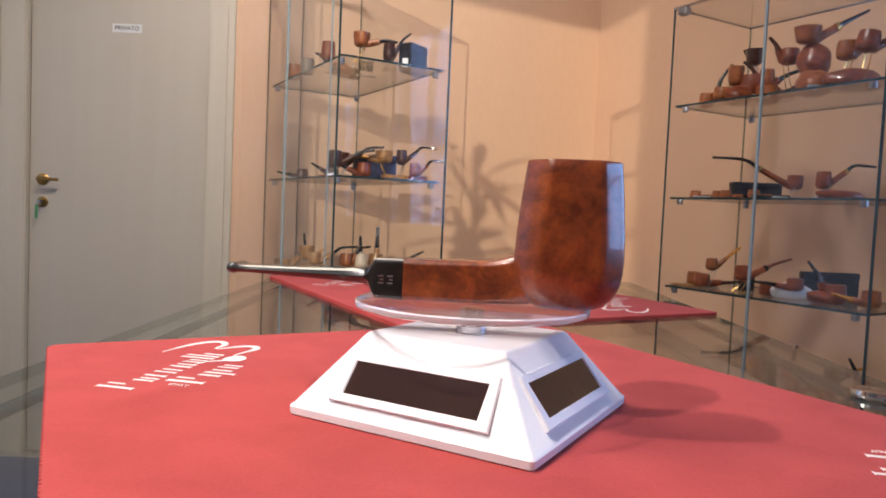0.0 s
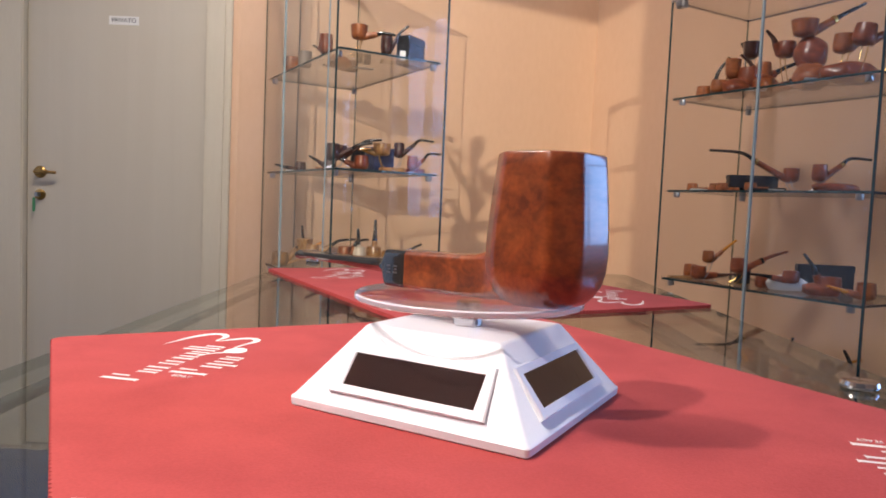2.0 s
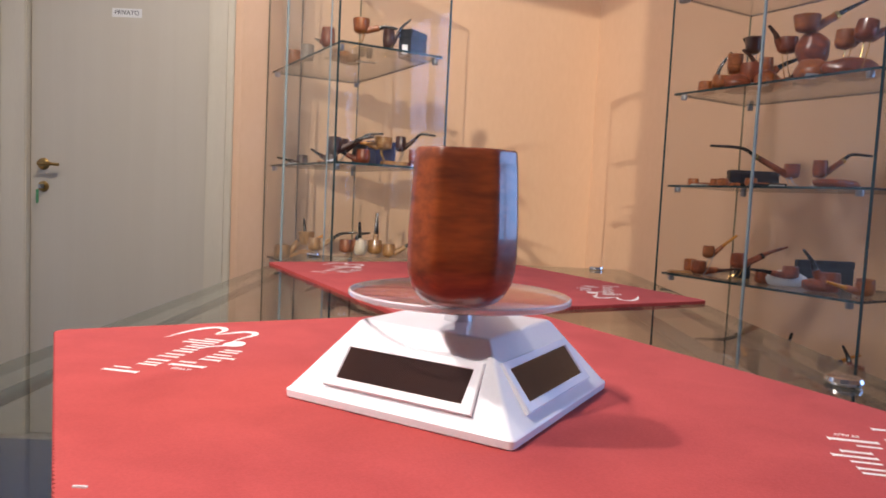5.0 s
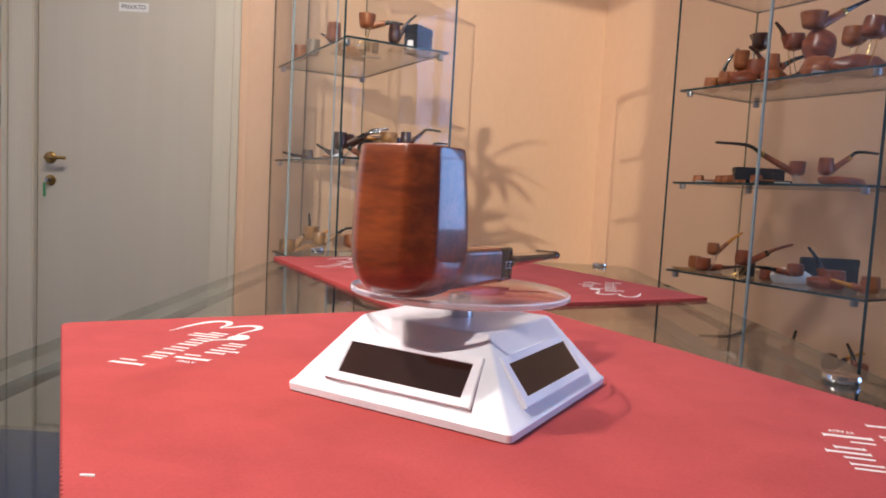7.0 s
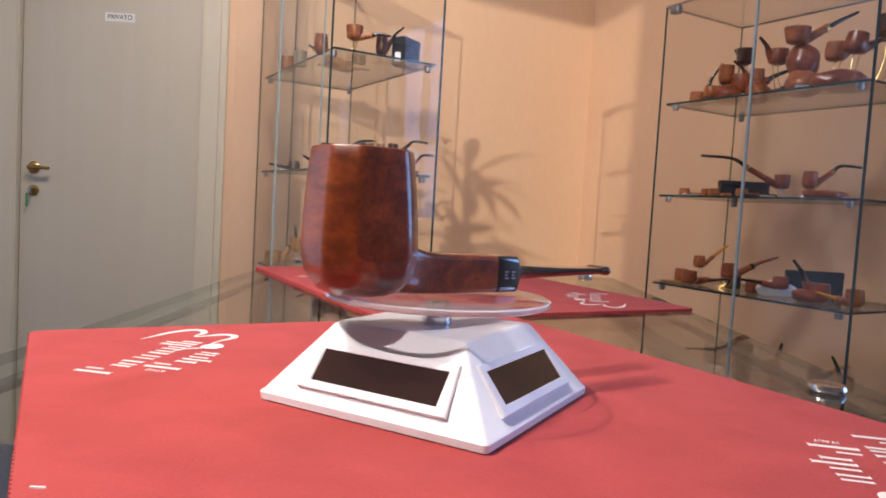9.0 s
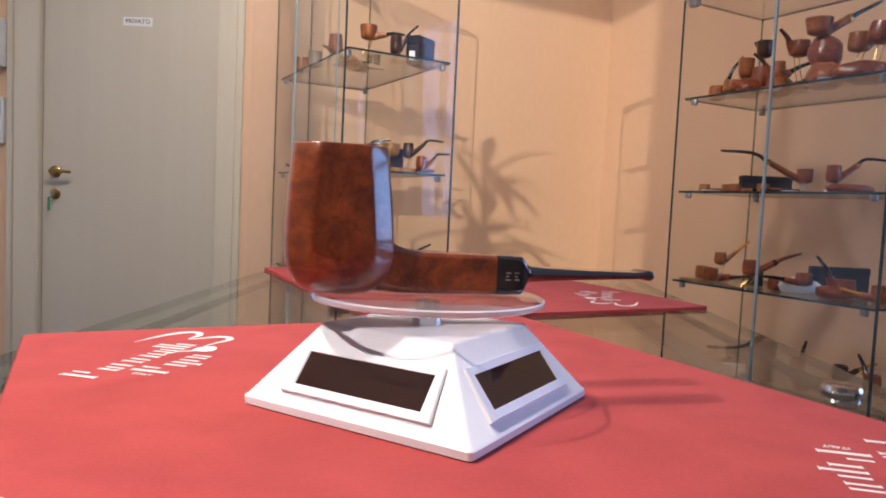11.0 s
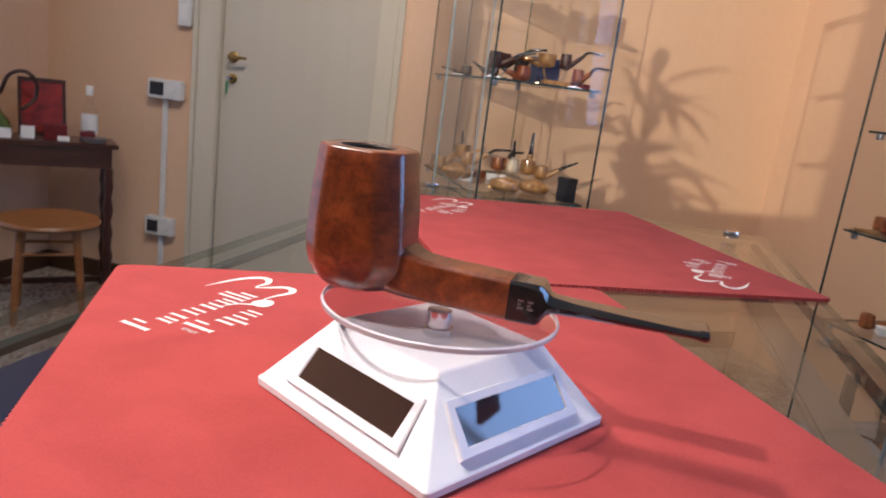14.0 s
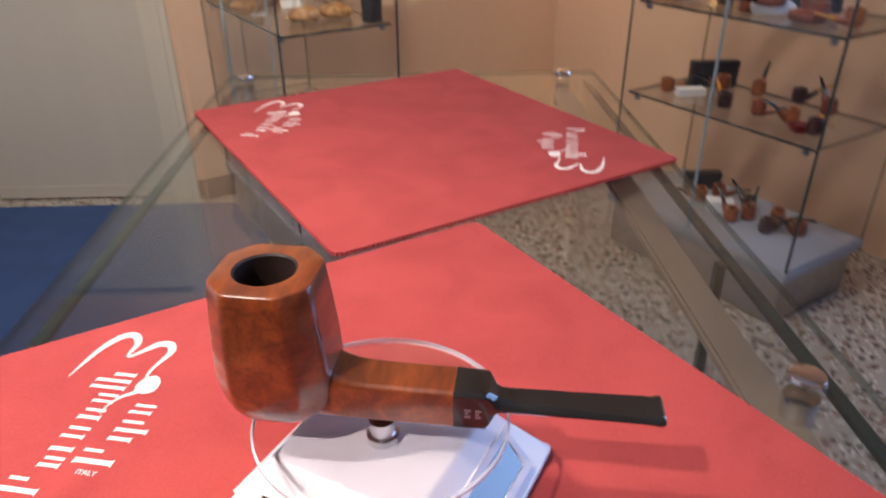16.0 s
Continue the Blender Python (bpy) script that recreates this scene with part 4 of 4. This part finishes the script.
carton("gift_box", 0.735, 1.69, Z, 14, 0.075, 0.05, 0.075, M_NAVY, "navy blue gift box behind the pipes")
shelf_pipe(0.765, 1.62, Z, -38, M_DARKB, M_VULC, (0.016, 0.044), 40, 0.10, 30, lift=0.045, wire=M_STEEL, label="dark bent pipe on a steel wire stand")
shelf_pipe(0.785, 1.57, Z, -38, M_REDB, M_VULC, (0.016, 0.040), 45, 0.08, 30, lift=0.01, wire=M_STEEL, label="red bent pipe on a low wire stand")
carton("tobacco_tin", 0.80, 1.58, Z, 0, 0.05, 0.03, 0.014, M_REDBOX, "flat dark red tin on the shelf", "tin")
carton("tobacco_tin", 0.715, 1.56, Z, -6, 0.07, 0.03, 0.012, M_TAN, "flat pale wooden tray on the shelf", "tray", False)
shelf_pipe(0.60, 2.02, Z, 180, M_DARKB, M_VULC, (0.019, 0.035), 10, 0.07, label="dark briar pipe lying low")
shelf_pipe(0.66, 2.0, Z, -20, M_RUST, M_VULC, (0.014, 0.020), 5, 0.06, label="small orange briar pipe")
card(0.56, 1.98, Z, -20, 0.04, 0.02, -75)
# lower shelf
Z = LSH[2]
shelf_pipe(0.545, 2.03, Z, 0, M_TAN, M_VULC, (0.027, 0.048), 50, 0.135, -28, label="round pale wooden pipe with a curved black stem")
shelf_pipe(0.600, 1.95, Z, -30, M_TAN, M_AMBER, (0.022, 0.046), 30, 0.05, flare=1.35, lift=0.052, wire=M_STEEL, label="carved pale pipe on a wire stand")
shelf_pipe(0.585, 1.83, Z, -25, M_TAN, M_VULC, (0.020, 0.040), 34, 0.125, 18, lift=0.046, wire=M_STEEL, label="pale wooden pipe with a black stem")
shelf_pipe(0.646, 1.72, Z, -35, M_RUST, M_VULC, (0.021, 0.040), 62, 0.080, 34, lift=0.050, wire=M_GOLD, label="orange briar pipe on a gold stand")
shelf_pipe(0.684, 1.70, Z, 75, M_MEER, M_VULC, (0.019, 0.044), 78, 0.085, 6, label="ivory pipe with an upright black stem", lift=0.046, wire=M_STEEL)
shelf_pipe(0.741, 1.72, Z, 60, M_TAN, M_VULC, (0.023, 0.044), 82, 0.110, -4, label="pale wooden pipe with an upright black stem", lift=0.046, wire=M_STEEL)
shelf_pipe(0.770, 1.68, Z, -28, M_TAN, M_VULC, (0.020, 0.040), 34, 0.100, 4, lift=0.040, wire=M_STEEL, label="pale wooden pipe with a slanting black stem")
freeform(0.560, 1.85, Z, 20, 0.050, 0.030, 0.026, M_TAN, 31.0, "curled carved piece of pale wood")
freeform(0.649, 1.66, Z, -30, 0.048, 0.026, 0.022, M_TAN, 3.0, "flat carved block of pale wood")
freeform(0.745, 1.66, Z, -20, 0.042, 0.024, 0.022, M_TAN, 7.0, "flat carved block of pale wood")
freeform(0.60, 1.90, Z, 30, 0.035, 0.026, 0.020, M_TAN, 11.0, "rounded carved block of pale wood")
carton("pipe_box", 0.80, 1.555, Z, 20, 0.040, 0.04, 0.068, M_BLACK, "upright black pipe box at the shelf edge")
carton("tobacco_tin", 0.655, 1.93, Z, 20, 0.05, 0.03, 0.02, M_REDB, "small red tin among pale pipes", "tin")
card(0.70, 1.87, Z, -15, 0.06, 0.035, -60)
# bottom shelf
Z = LSH[3]
for x, y, h, w in ((0.58, 1.62, 150, M_DARKB), (0.66, 1.66, -30, M_REDB), (0.74, 1.60, 100, M_DARKB), (0.62, 1.85, 40, M_RUST), (0.72, 1.9, 160, M_DARKB)):
    shelf_pipe(x, y, Z, h, w, M_VULC, (0.018, 0.040), 25, 0.08, 10, label="brown briar pipe on the bottom shelf")
carton("pipe_box", 0.64, 1.76, Z, 10, 0.14, 0.05, 0.03, M_REDBOX, "flat dark red pipe box")

# right cabinet, top shelf
Z = RSH[0]
shelf_pipe(1.56, 1.205, Z, -40, M_RUST, M_VULC, (0.019, 0.036), 72, 0.105, 10, label="bent orange pipe standing on its bowl", s=1.18)
shelf_pipe(1.58, 1.124, Z, 60, M_RUST, M_TAN, (0.017, 0.046), 60, 0.05, lift=0.058, wire=M_GOLD, flare=1.2, label="cup-shaped briar pipe on a gold wire stand", s=1.18)
shelf_pipe(1.63, 1.105, Z, 60, M_DARKB, M_VULC, (0.018, 0.040), 40, 0.06, lift=0.118, wire=M_STEEL, flare=1.25, label="dark flared pipe on a tall wire stand", s=1.18)
freeform(1.57, 1.105, Z, 40, 0.044, 0.042, 0.030, M_REDB, 2.0, "carved reddish block of briar burl")
shelf_pipe(1.60, 1.085, Z, -32, M_REDB, M_VULC, (0.026, 0.050), 32, 0.12, 6, lift=0.025, wire=M_GOLD, label="large red briar pipe with a long black stem", s=1.18)
shelf_pipe(1.58, 1.02, Z, -30, M_RUST, M_DARKB, (0.020, 0.036), 28, 0.08, -10, flare=1.1, label="orange briar pipe with a horn stem", s=1.18)
shelf_pipe(1.60, 0.974, Z, 150, M_REDB, M_DARKB, (0.022, 0.036), 62, 0.06, 10, lift=0.096, wire=M_GOLD, label="red pipe on a tall gold wire stand", s=1.18)
shelf_pipe(1.55, 0.99, Z, -30, M_RUST, M_VULC, (0.014, 0.022), 8, 0.10, 4, label="low orange pipe with a flat black stem", s=1.18)
freeform(1.59, 0.892, Z, 0, 0.040, 0.046, 0.040, M_RUST, 5.0, "carved briar burl block under a pipe")
freeform(1.60, 0.902, Z + 0.055, 20, 0.041, 0.041, 0.048, M_REDB, 9.0, "round rough briar burl stacked on another")
shelf_pipe(1.57, 0.905, Z + 0.135, -30, M_RUST, M_VULC, (0.023, 0.036), 32, 0.13, 2, flare=1.35, band=M_GOLD, label="flared briar pipe with a long stem on a burl", s=1.18)
shelf_pipe(1.58, 0.804, Z, -30, M_RUST, M_DARKB, (0.020, 0.040), 38, 0.07, 20, lift=0.078, wire=M_GOLD, label="orange briar pipe on a gold wire stand", s=1.18)
shelf_pipe(1.57, 0.752, Z, -30, M_REDB, M_DARKB, (0.022, 0.042), 40, 0.07, 20, lift=0.088, wire=M_GOLD, tip=-10, label="red briar pipe on a gold wire stand", s=1.18)
freeform(1.58, 0.780, Z, -30, 0.070, 0.040, 0.030, M_REDB, 13.0, "long flat carved piece of dark briar")
shelf_pipe(1.60, 0.690, Z, -30, M_DARKB, M_VULC, (0.022, 0.046), 30, 0.07, lift=0.12, wire=M_GOLD, label="dark briar pipe on a tall gold stand", s=1.18)
card(1.52, 1.0, Z, 150, 0.05, 0.02, -70)
card(1.50, 0.84, Z, 150, 0.03, 0.02, -60)
shelf_pipe(1.545, 1.14, Z, -35, M_RUST, M_VULC, (0.022, 0.034), 30, 0.11, 8, lift=0.012, wire=M_GOLD, label="low orange briar pipe with a gold band", band=M_GOLD, s=1.1)
shelf_pipe(1.63, 1.06, Z, 140, M_RUST, M_DARKB, (0.019, 0.046), 55, 0.07, 10, lift=0.05, wire=M_GOLD, label="upright orange briar pipe on a wire stand", s=1.1)
freeform(1.61, 1.04, Z, 15, 0.040, 0.034, 0.034, M_REDB, 47.0, "rough block of reddish briar")
# second shelf
Z = RSH[1]
carton("pipe_box", 1.64, 1.080, Z, -32, 0.140, 0.03, 0.050, M_BLACK, "long black pipe box on its side")
for x, y, h, w in ((1.56, 1.225, -30, M_RUST), (1.57, 1.152, -25, M_RUST), (1.55, 1.11, -30, M_RUST), (1.54, 1.010, -28, M_RUST)):
    shelf_pipe(x, y, Z, h, w, M_VULC, (0.016, 0.024), 4, 0.085, 2, label="short orange briar pipe lying low on the shelf")
shelf_pipe(1.56, 0.905, Z, 150, M_REDB, M_VULC, (0.019, 0.038), 27, 0.21, 16, lift=0.024, wire=M_STEEL, flare=1.15, band=M_GOLD, label="long churchwarden pipe with a thin black stem")
shelf_pipe(1.56, 0.828, Z, -30, M_REDB, M_VULC, (0.018, 0.044), 38, 0.125, 26, lift=0.026, wire=M_STEEL, band=M_GOLD, label="red bent pipe with a gold band")
freeform(1.57, 0.790, Z, -30, 0.065, 0.025, 0.014, M_REDB, 17.0, "flat polished red wood tray")
card(1.53, 1.18, Z, 150, 0.05, 0.015, -70)
card(1.52, 0.92, Z, 150, 0.04, 0.010, -60)
carton("tobacco_tin", 1.52, 0.965, Z, -30, 0.06, 0.02, 0.008, M_BLACK, "flat black pouch on the shelf", "pouch", False)
# third shelf
Z = RSH[2]
shelf_pipe(1.57, 1.222, Z, -30, M_RUST, M_RUST, (0.019, 0.040), 5, 0.07, label="small orange briar pipe with a low stem")
shelf_pipe(1.56, 1.15, Z, -28, M_RUST, M_AMBER, (0.017, 0.036), 42, 0.09, 2, lift=0.05, wire=M_STEEL, label="orange pipe with an amber stem on a stand")
shelf_pipe(1.54, 1.165, Z, -30, M_REDB, M_DARKB, (0.022, 0.040), 6, 0.09, label="red briar pipe lying low on the shelf")
shelf_pipe(1.56, 1.045, Z, -28, M_REDB, M_REDB, (0.022, 0.044), 28, 0.13, 6, lift=0.03, wire=M_GOLD, band=M_VULC, label="dark red pipe on a gold wire stand")
carton("pipe_pouch", 1.60, 1.06, Z, 0, 0.035, 0.03, 0.05, M_BLACK, "dark upright leather pouch", "pouch", False)
carton("pipe_case", 1.66, 0.855, Z, -30, 0.15, 0.02, 0.072, M_BLACK, "open black presentation case standing upright", "case", True)
freeform(1.57, 0.905, Z, -30, 0.06, 0.03, 0.022, M_CARD, 21.0, "crumpled white cloth under a pipe")
shelf_pipe(1.56, 0.885, Z + 0.02, 150, M_REDB, M_VULC, (0.021, 0.034), 10, 0.09, 4, label="red pipe resting on a white cloth")
shelf_pipe(1.53, 0.945, Z, -30, M_REDB, M_DARKB, (0.019, 0.034), 8, 0.06, label="small red briar pipe in front of the cloth")
shelf_pipe(1.55, 0.772, Z, 130, M_REDB, M_VULC, (0.026, 0.050), 68, 0.10, 10, label="large red bent pipe with an upright black stem")
freeform(1.54, 0.79, Z, -30, 0.045, 0.03, 0.020, M_REDB, 25.0, "flat polished piece of red briar")
shelf_pipe(1.58, 0.700, Z, 150, M_RUST, M_AMBER, (0.022, 0.044), 15, 0.08, label="orange briar pipe near the cabinet edge")
carton("wood_tray", 1.54, 1.20, Z, 60, 0.03, 0.12, 0.006, M_TAN, "thin pale wooden tray", "tray", False)
# fourth shelf
Z = RSH[3]
carton("pipe_box", 1.70, 1.13, Z, -28, 0.14, 0.03, 0.075, M_BLACK, "black pipe box standing upright")
carton("paper_box", 1.57, 1.10, Z, -30, 0.08, 0.035, 0.022, M_CARD, "white paper box among the pipes")
for i, (x, y) in enumerate(((1.54, 1.16), (1.60, 1.02), (1.55, 0.97), (1.63, 0.93), (1.57, 0.88), (1.66, 0.83), (1.58, 0.79), (1.63, 0.73), (1.55, 0.71))):
    shelf_pipe(x, y, Z, (-30, 150, 60, 20, -60)[i % 5], (M_RUST, M_REDB, M_DARKB)[i % 3], (M_VULC, M_VULC, M_AMBER)[i % 3], (0.019, 0.042), 20 + 12 * (i % 4), 0.085, 10, lift=0.03 * (i % 2), wire=M_GOLD, label="briar pipe crowded on the lower shelf")
carton("tobacco_tin", 1.56, 0.74, Z, -30, 0.06, 0.04, 0.018, M_REDBOX, "flat red tobacco tin", "tin")
# bottom board
Z = 0.17
carton("pipe_box", 1.70, 1.10, Z, -28, 0.11, 0.03, 0.055, M_BLACK, "black pipe box standing upright")
carton("paper_box", 1.62, 0.97, Z, -50, 0.075, 0.05, 0.03, M_CARD, "white paper box on the bottom board")
for i, (x, y) in enumerate(((1.68, 1.02), (1.62, 1.04), (1.69, 0.92), (1.63, 0.88), (1.68, 0.82), (1.60, 0.80), (1.66, 0.74), (1.58, 0.90))):
    shelf_pipe(x, y, Z, (-30, 150, 80, 20, -60)[i % 5], (M_REDB, M_RUST, M_DARKB)[i % 3], M_VULC, (0.020, 0.044), 15 + 14 * (i % 4), 0.085, 10, label="briar pipe on the cabinet's bottom board")

# inside the counter
Z = 0.40
for lx, ly, sx, sy, sz, mt, lab in ((0.42, 0.05, 0.10, 0.06, 0.03, M_TAN, "pale wooden box inside the counter"), (0.33, -0.05, 0.05, 0.04, 0.02, M_TAN, "small wooden box inside the counter"), (0.22, -0.12, 0.09, 0.06, 0.02, M_CARD, "white carton inside the counter"), (0.05, 0.14, 0.10, 0.06, 0.05, M_BLACK, "dark box inside the counter")):
    q = COUNTER @ Vector((lx, ly, Z))
    carton("stock_box", q.x, q.y, q.z, 59.5, sx, sy, sz, mt, lab)
for i, (lx, ly) in enumerate(((0.36, 0.13), (0.50, -0.09), (0.12, -0.16), (-0.08, 0.17), (0.02, 0.10))):
    q = COUNTER @ Vector((lx, ly, Z))
    shelf_pipe(q.x, q.y, q.z, 40 * i, (M_TAN, M_RUST, M_DARKB)[i % 3], M_VULC, (0.018, 0.036), 14, 0.08, 5, label="briar pipe on the shelf inside the counter")


# ---- desk in the corner ----
DESK = pose(-0.79, 2.60, 0, 0, 0, 15)
DH = 0.605


def build_desk():
    d = empty("writing_desk", DESK, "small dark mahogany desk with turned legs", "desk")
    part("desktop", box(-0.255, 0.255, -0.012, 0.20, DH - 0.018, DH, 0.004), M_MAHOG, d, "polished dark desktop")
    part("apron", box(-0.232, 0.232, 0.004, 0.022, DH - 0.095, DH - 0.0185, 0.002), M_MAHOG, d)
    for x in (-0.235, 0.219):
        part("side_apron", box(x, x + 0.016, 0.023, 0.18, DH - 0.095, DH - 0.0185, 0.002), M_MAHOG, d)
    prof = [(0.018, 0.0), (0.018, 0.03), (0.011, 0.05), (0.019, 0.08), (0.012, 0.11), (0.020, 0.16), (0.013, 0.20), (0.019, 0.26), (0.012, 0.30), (0.020, 0.35), (0.013, 0.40), (0.019, 0.44), (0.016, 0.47), (0.017, DH - 0.096)]
    for x in (-0.222, 0.222):
        for y in (0.015, 0.172):
            part("leg", lathe(prof, 14, at=(x, y, 0)), M_MAHOG, d, "turned dark wood leg", 50)
        part("foot_rail", box(x - 0.014, x + 0.014, 0.036, 0.152, 0.03, 0.06, 0.003), M_MAHOG, d)
    part("stretcher", box(-0.207, 0.207, 0.085, 0.105, 0.034, 0.056, 0.003), M_MAHOG, d)


build_desk()


def build_stool():
    s = empty("stool", pose(-0.725, 2.425, 0, 0, 0, 12), "round varnished wooden stool before the desk", "stool")
    part("seat", lathe([(0.135, 0.335), (0.160, 0.340), (0.166, 0.350), (0.160, 0.360), (0.10, 0.357), (0.02, 0.356)], 40), M_STOOL, s, "round wooden seat", 50)
    feet = []
    for a in (45, 135, 225, 315):
        c, t = math.cos(radians(a)), math.sin(radians(a))
        part("leg", tube([(0.150 * c, 0.150 * t, 0.0), (0.135 * c, 0.135 * t, 0.18), (0.118 * c, 0.118 * t, 0.338)], [0.011, 0.013, 0.014], 12), M_STOOL, s, smooth=50)
        feet.append((c, t))
    for z, k in ((0.25, 0.128), (0.275, 0.125)):
        for i in range(4):
            a, b = feet[i], feet[(i + 1) % 4]
            if (i % 2 == 0) == (z < 0.26):
                part("stretcher", tube([(a[0] * k, a[1] * k, z), (b[0] * k, b[1] * k, z)], 0.006, 8), M_STOOL, s, smooth=50)


build_stool()


def on_desk(x, y, turn=0):
    return DESK @ pose(x, y, DH, 0, 0, turn)


hookah = empty("hookah", on_desk(-0.15, 0.10), "green glazed hookah with a metal stem and hose", "hookah")
part("vase", lathe([(0.045, 0), (0.056, 0.012), (0.058, 0.03), (0.045, 0.06), (0.022, 0.085), (0.016, 0.105)], 24), M_GREENGL, hookah, "round green glass vase", 50)
part("neck", lathe([(0.018, 0.105), (0.024, 0.115), (0.012, 0.13), (0.022, 0.15), (0.010, 0.17), (0.016, 0.19), (0.008, 0.21), (0.010, 0.27), (0.022, 0.285), (0.012, 0.30), (0.008, 0.36)], 18), M_STEEL, hookah, "turned silver neck", 50)
part("hose", tube(arc([(0.02, 0, 0.15), (0.05, -0.02, 0.22), (0.10, -0.01, 0.235), (0.135, 0.0, 0.20), (0.13, 0.01, 0.14), (0.09, -0.03, 0.10)], 8), 0.007, 8), M_DARKB, hookah, "dark ringed hose", 50)
part("hose", tube(arc([(-0.02, 0, 0.15), (-0.045, -0.02, 0.19), (-0.05, -0.02, 0.12), (-0.035, -0.03, 0.06)], 8), 0.006, 8), M_DARKB, hookah, smooth=50)
pic = empty("picture_frame", on_desk(0.005, 0.155, 3) @ pose(0, 0, 0, -10), "framed red picture leaning on the wall", "picture")
for a, b, c, d in ((-0.08, -0.068, 0, 0.215), (0.068, 0.08, 0, 0.215), (-0.068, 0.068, 0, 0.014), (-0.068, 0.068, 0.201, 0.215)):
    part("frame", box(a, b, -0.007, 0.007, c, d, 0.001), M_MAHOG, pic)
part("print", box(-0.068, 0.068, -0.002, 0.002, 0.014, 0.201), M_REDPIC, pic, "dark figure shapes on bright red")
carton("gift_box", *(on_desk(0.045, 0.07).translation), 15, 0.075, 0.05, 0.055, M_REDBOX, "dark red box on the desk")
bottle = empty("bottle", on_desk(0.16, 0.09), "clear spirit bottle with a white label", "bottle")
part("glass", lathe([(0.026, 0), (0.029, 0.004), (0.029, 0.105), (0.024, 0.122), (0.012, 0.138), (0.0115, 0.175)], 24), M_PANE, bottle, smooth=50)
part("label", lathe([(0.0294, 0.025), (0.0294, 0.10)], 24, cap0=False, cap1=False), M_CARD, bottle, "white paper label", 50)
part("label_mark", box(-0.012, 0.014, -0.0302, -0.0292, 0.03, 0.042), M_BLACK, bottle)
part("cap", lathe([(0.0135, 0.172), (0.0135, 0.205), (0.012, 0.207)], 20), M_CARD, bottle, smooth=50)
tray = part("ashtray", lathe([(0.03, 0), (0.045, 0.004), (0.050, 0.020), (0.044, 0.020), (0.032, 0.007)], 24), M_STEEL, smooth=50)
tray.matrix_basis = on_desk(0.17, 0.025)
tagged(tray, "small grey metal ashtray on the desk", "ashtray")
carton("match_box", *(on_desk(0.15, 0.03).translation + Vector((0, 0, 0.021))), 20, 0.05, 0.03, 0.02, M_REDBOX, "red match box with a white top")
for x, y, w, h, mt in ((-0.125, 0.015, 0.060, 0.035, M_CARD), (-0.045, 0.04, 0.045, 0.045, M_CARD), (0.07, 0.02, 0.04, 0.018, M_CARD)):
    ob = part("notice_card", box(-w / 2, w / 2, -0.001, 0.001, 0, h), mt)
    ob.matrix_basis = on_desk(x, y, -5) @ pose(0, 0, 0.0005, -8)
    tagged(ob, "small white card standing on the desk", "card", "desk cards")
bowl_ = part("small_dish", lathe([(0.012, 0), (0.022, 0.008), (0.024, 0.016), (0.020, 0.016), (0.012, 0.004)], 18), M_CARD, smooth=50)
bowl_.matrix_basis = on_desk(-0.215, 0.05)
tagged(bowl_, "tiny white dish on the desk", "dish")


# ---- tall plant that throws its shade on the wall ----
def build_plant(x, y, high):
    rnd = random.Random(5)
    p = empty("potted_plant", pose(x, y, 0), "tall potted plant with long narrow leaves", "plant")
    part("pot", lathe([(0.11, 0), (0.15, 0.26), (0.16, 0.26), (0.16, 0.29), (0.14, 0.29), (0.135, 0.25)], 24), M_POT, p, smooth=40)
    part("trunk", tube(arc([(0, 0, 0.24), (0.02, 0.01, 0.7), (0.0, 0.0, high)], 5), [0.02] * 6 + [0.014] * 5, 10), M_BASEB, p, smooth=50)
    for i in range(58):
        lower = i >= 26
        a, up, n = rnd.uniform(0, 360), rnd.uniform(-5, 70), rnd.uniform(0.22, 0.42)
        if lower:
            a, up, n = rnd.uniform(-70, 70), rnd.uniform(-25, 35), rnd.uniform(0.25, 0.55)
        ca, sa = math.cos(radians(a)), math.sin(radians(a))
        bm = bmesh.new()
        z0 = high - (rnd.uniform(0.22, 0.75) if lower else rnd.uniform(0, 0.55))
        rows = []
        for k in range(8):
            u = k / 7
            r = n * u
            z = z0 + r * math.sin(radians(up)) - 0.35 * n * u * u
            w = (0.055 if lower else 0.032) * math.sin(math.pi * (0.06 + 0.92 * u)) + 0.001
            c = Vector((ca * r * math.cos(radians(up)), sa * r * math.cos(radians(up)), z))
            s = Vector((-sa, ca, 0)) * w
            rows.append([c - s, c + Vector((0, 0, -0.004)), c + s, c + Vector((0, 0, 0.001))])
        part("leaf", loft(rows), M_LEAF, p, smooth=60)


build_plant(-1.45, -1.95, 1.84)


# ---- what moves ----
SPIN = [(0.0, 143.5), (0.5, 135.7), (1.0, 127.5), (1.5, 119.5), (2.0, 111.4), (2.5, 103.0), (3.0, 95.2), (3.5, 87.2), (4.0, 78.8), (6.5, 36.8), (7.0, 29.0), (7.5, 22.3), (8.0, 15.6), (10.5, -9.5), (11.0, -13.9), (11.5, -18.0), (12.0, -21.8), (12.5, -25.0), (13.0, -28.0), (13.5, -30.3), (14.0, -32.0), (14.5, -33.2), (15.0, -34.2), (15.5, -36.0), (16.0, -40.0)]


def motions():
    walk(disc, [(t, TURN.inverted() @ HUB @ pose(0, 0, Z0 + DISC_Z, 0, 0, a)) for t, a in SPIN])
    walk(tobacco_pipe, [(t, HUB @ pose(0, 0, Z0 + DISC_Z + 0.0027, 0, 0, a) @ pose(0, 0.0026, 0)) for t, a in SPIN])


motions()
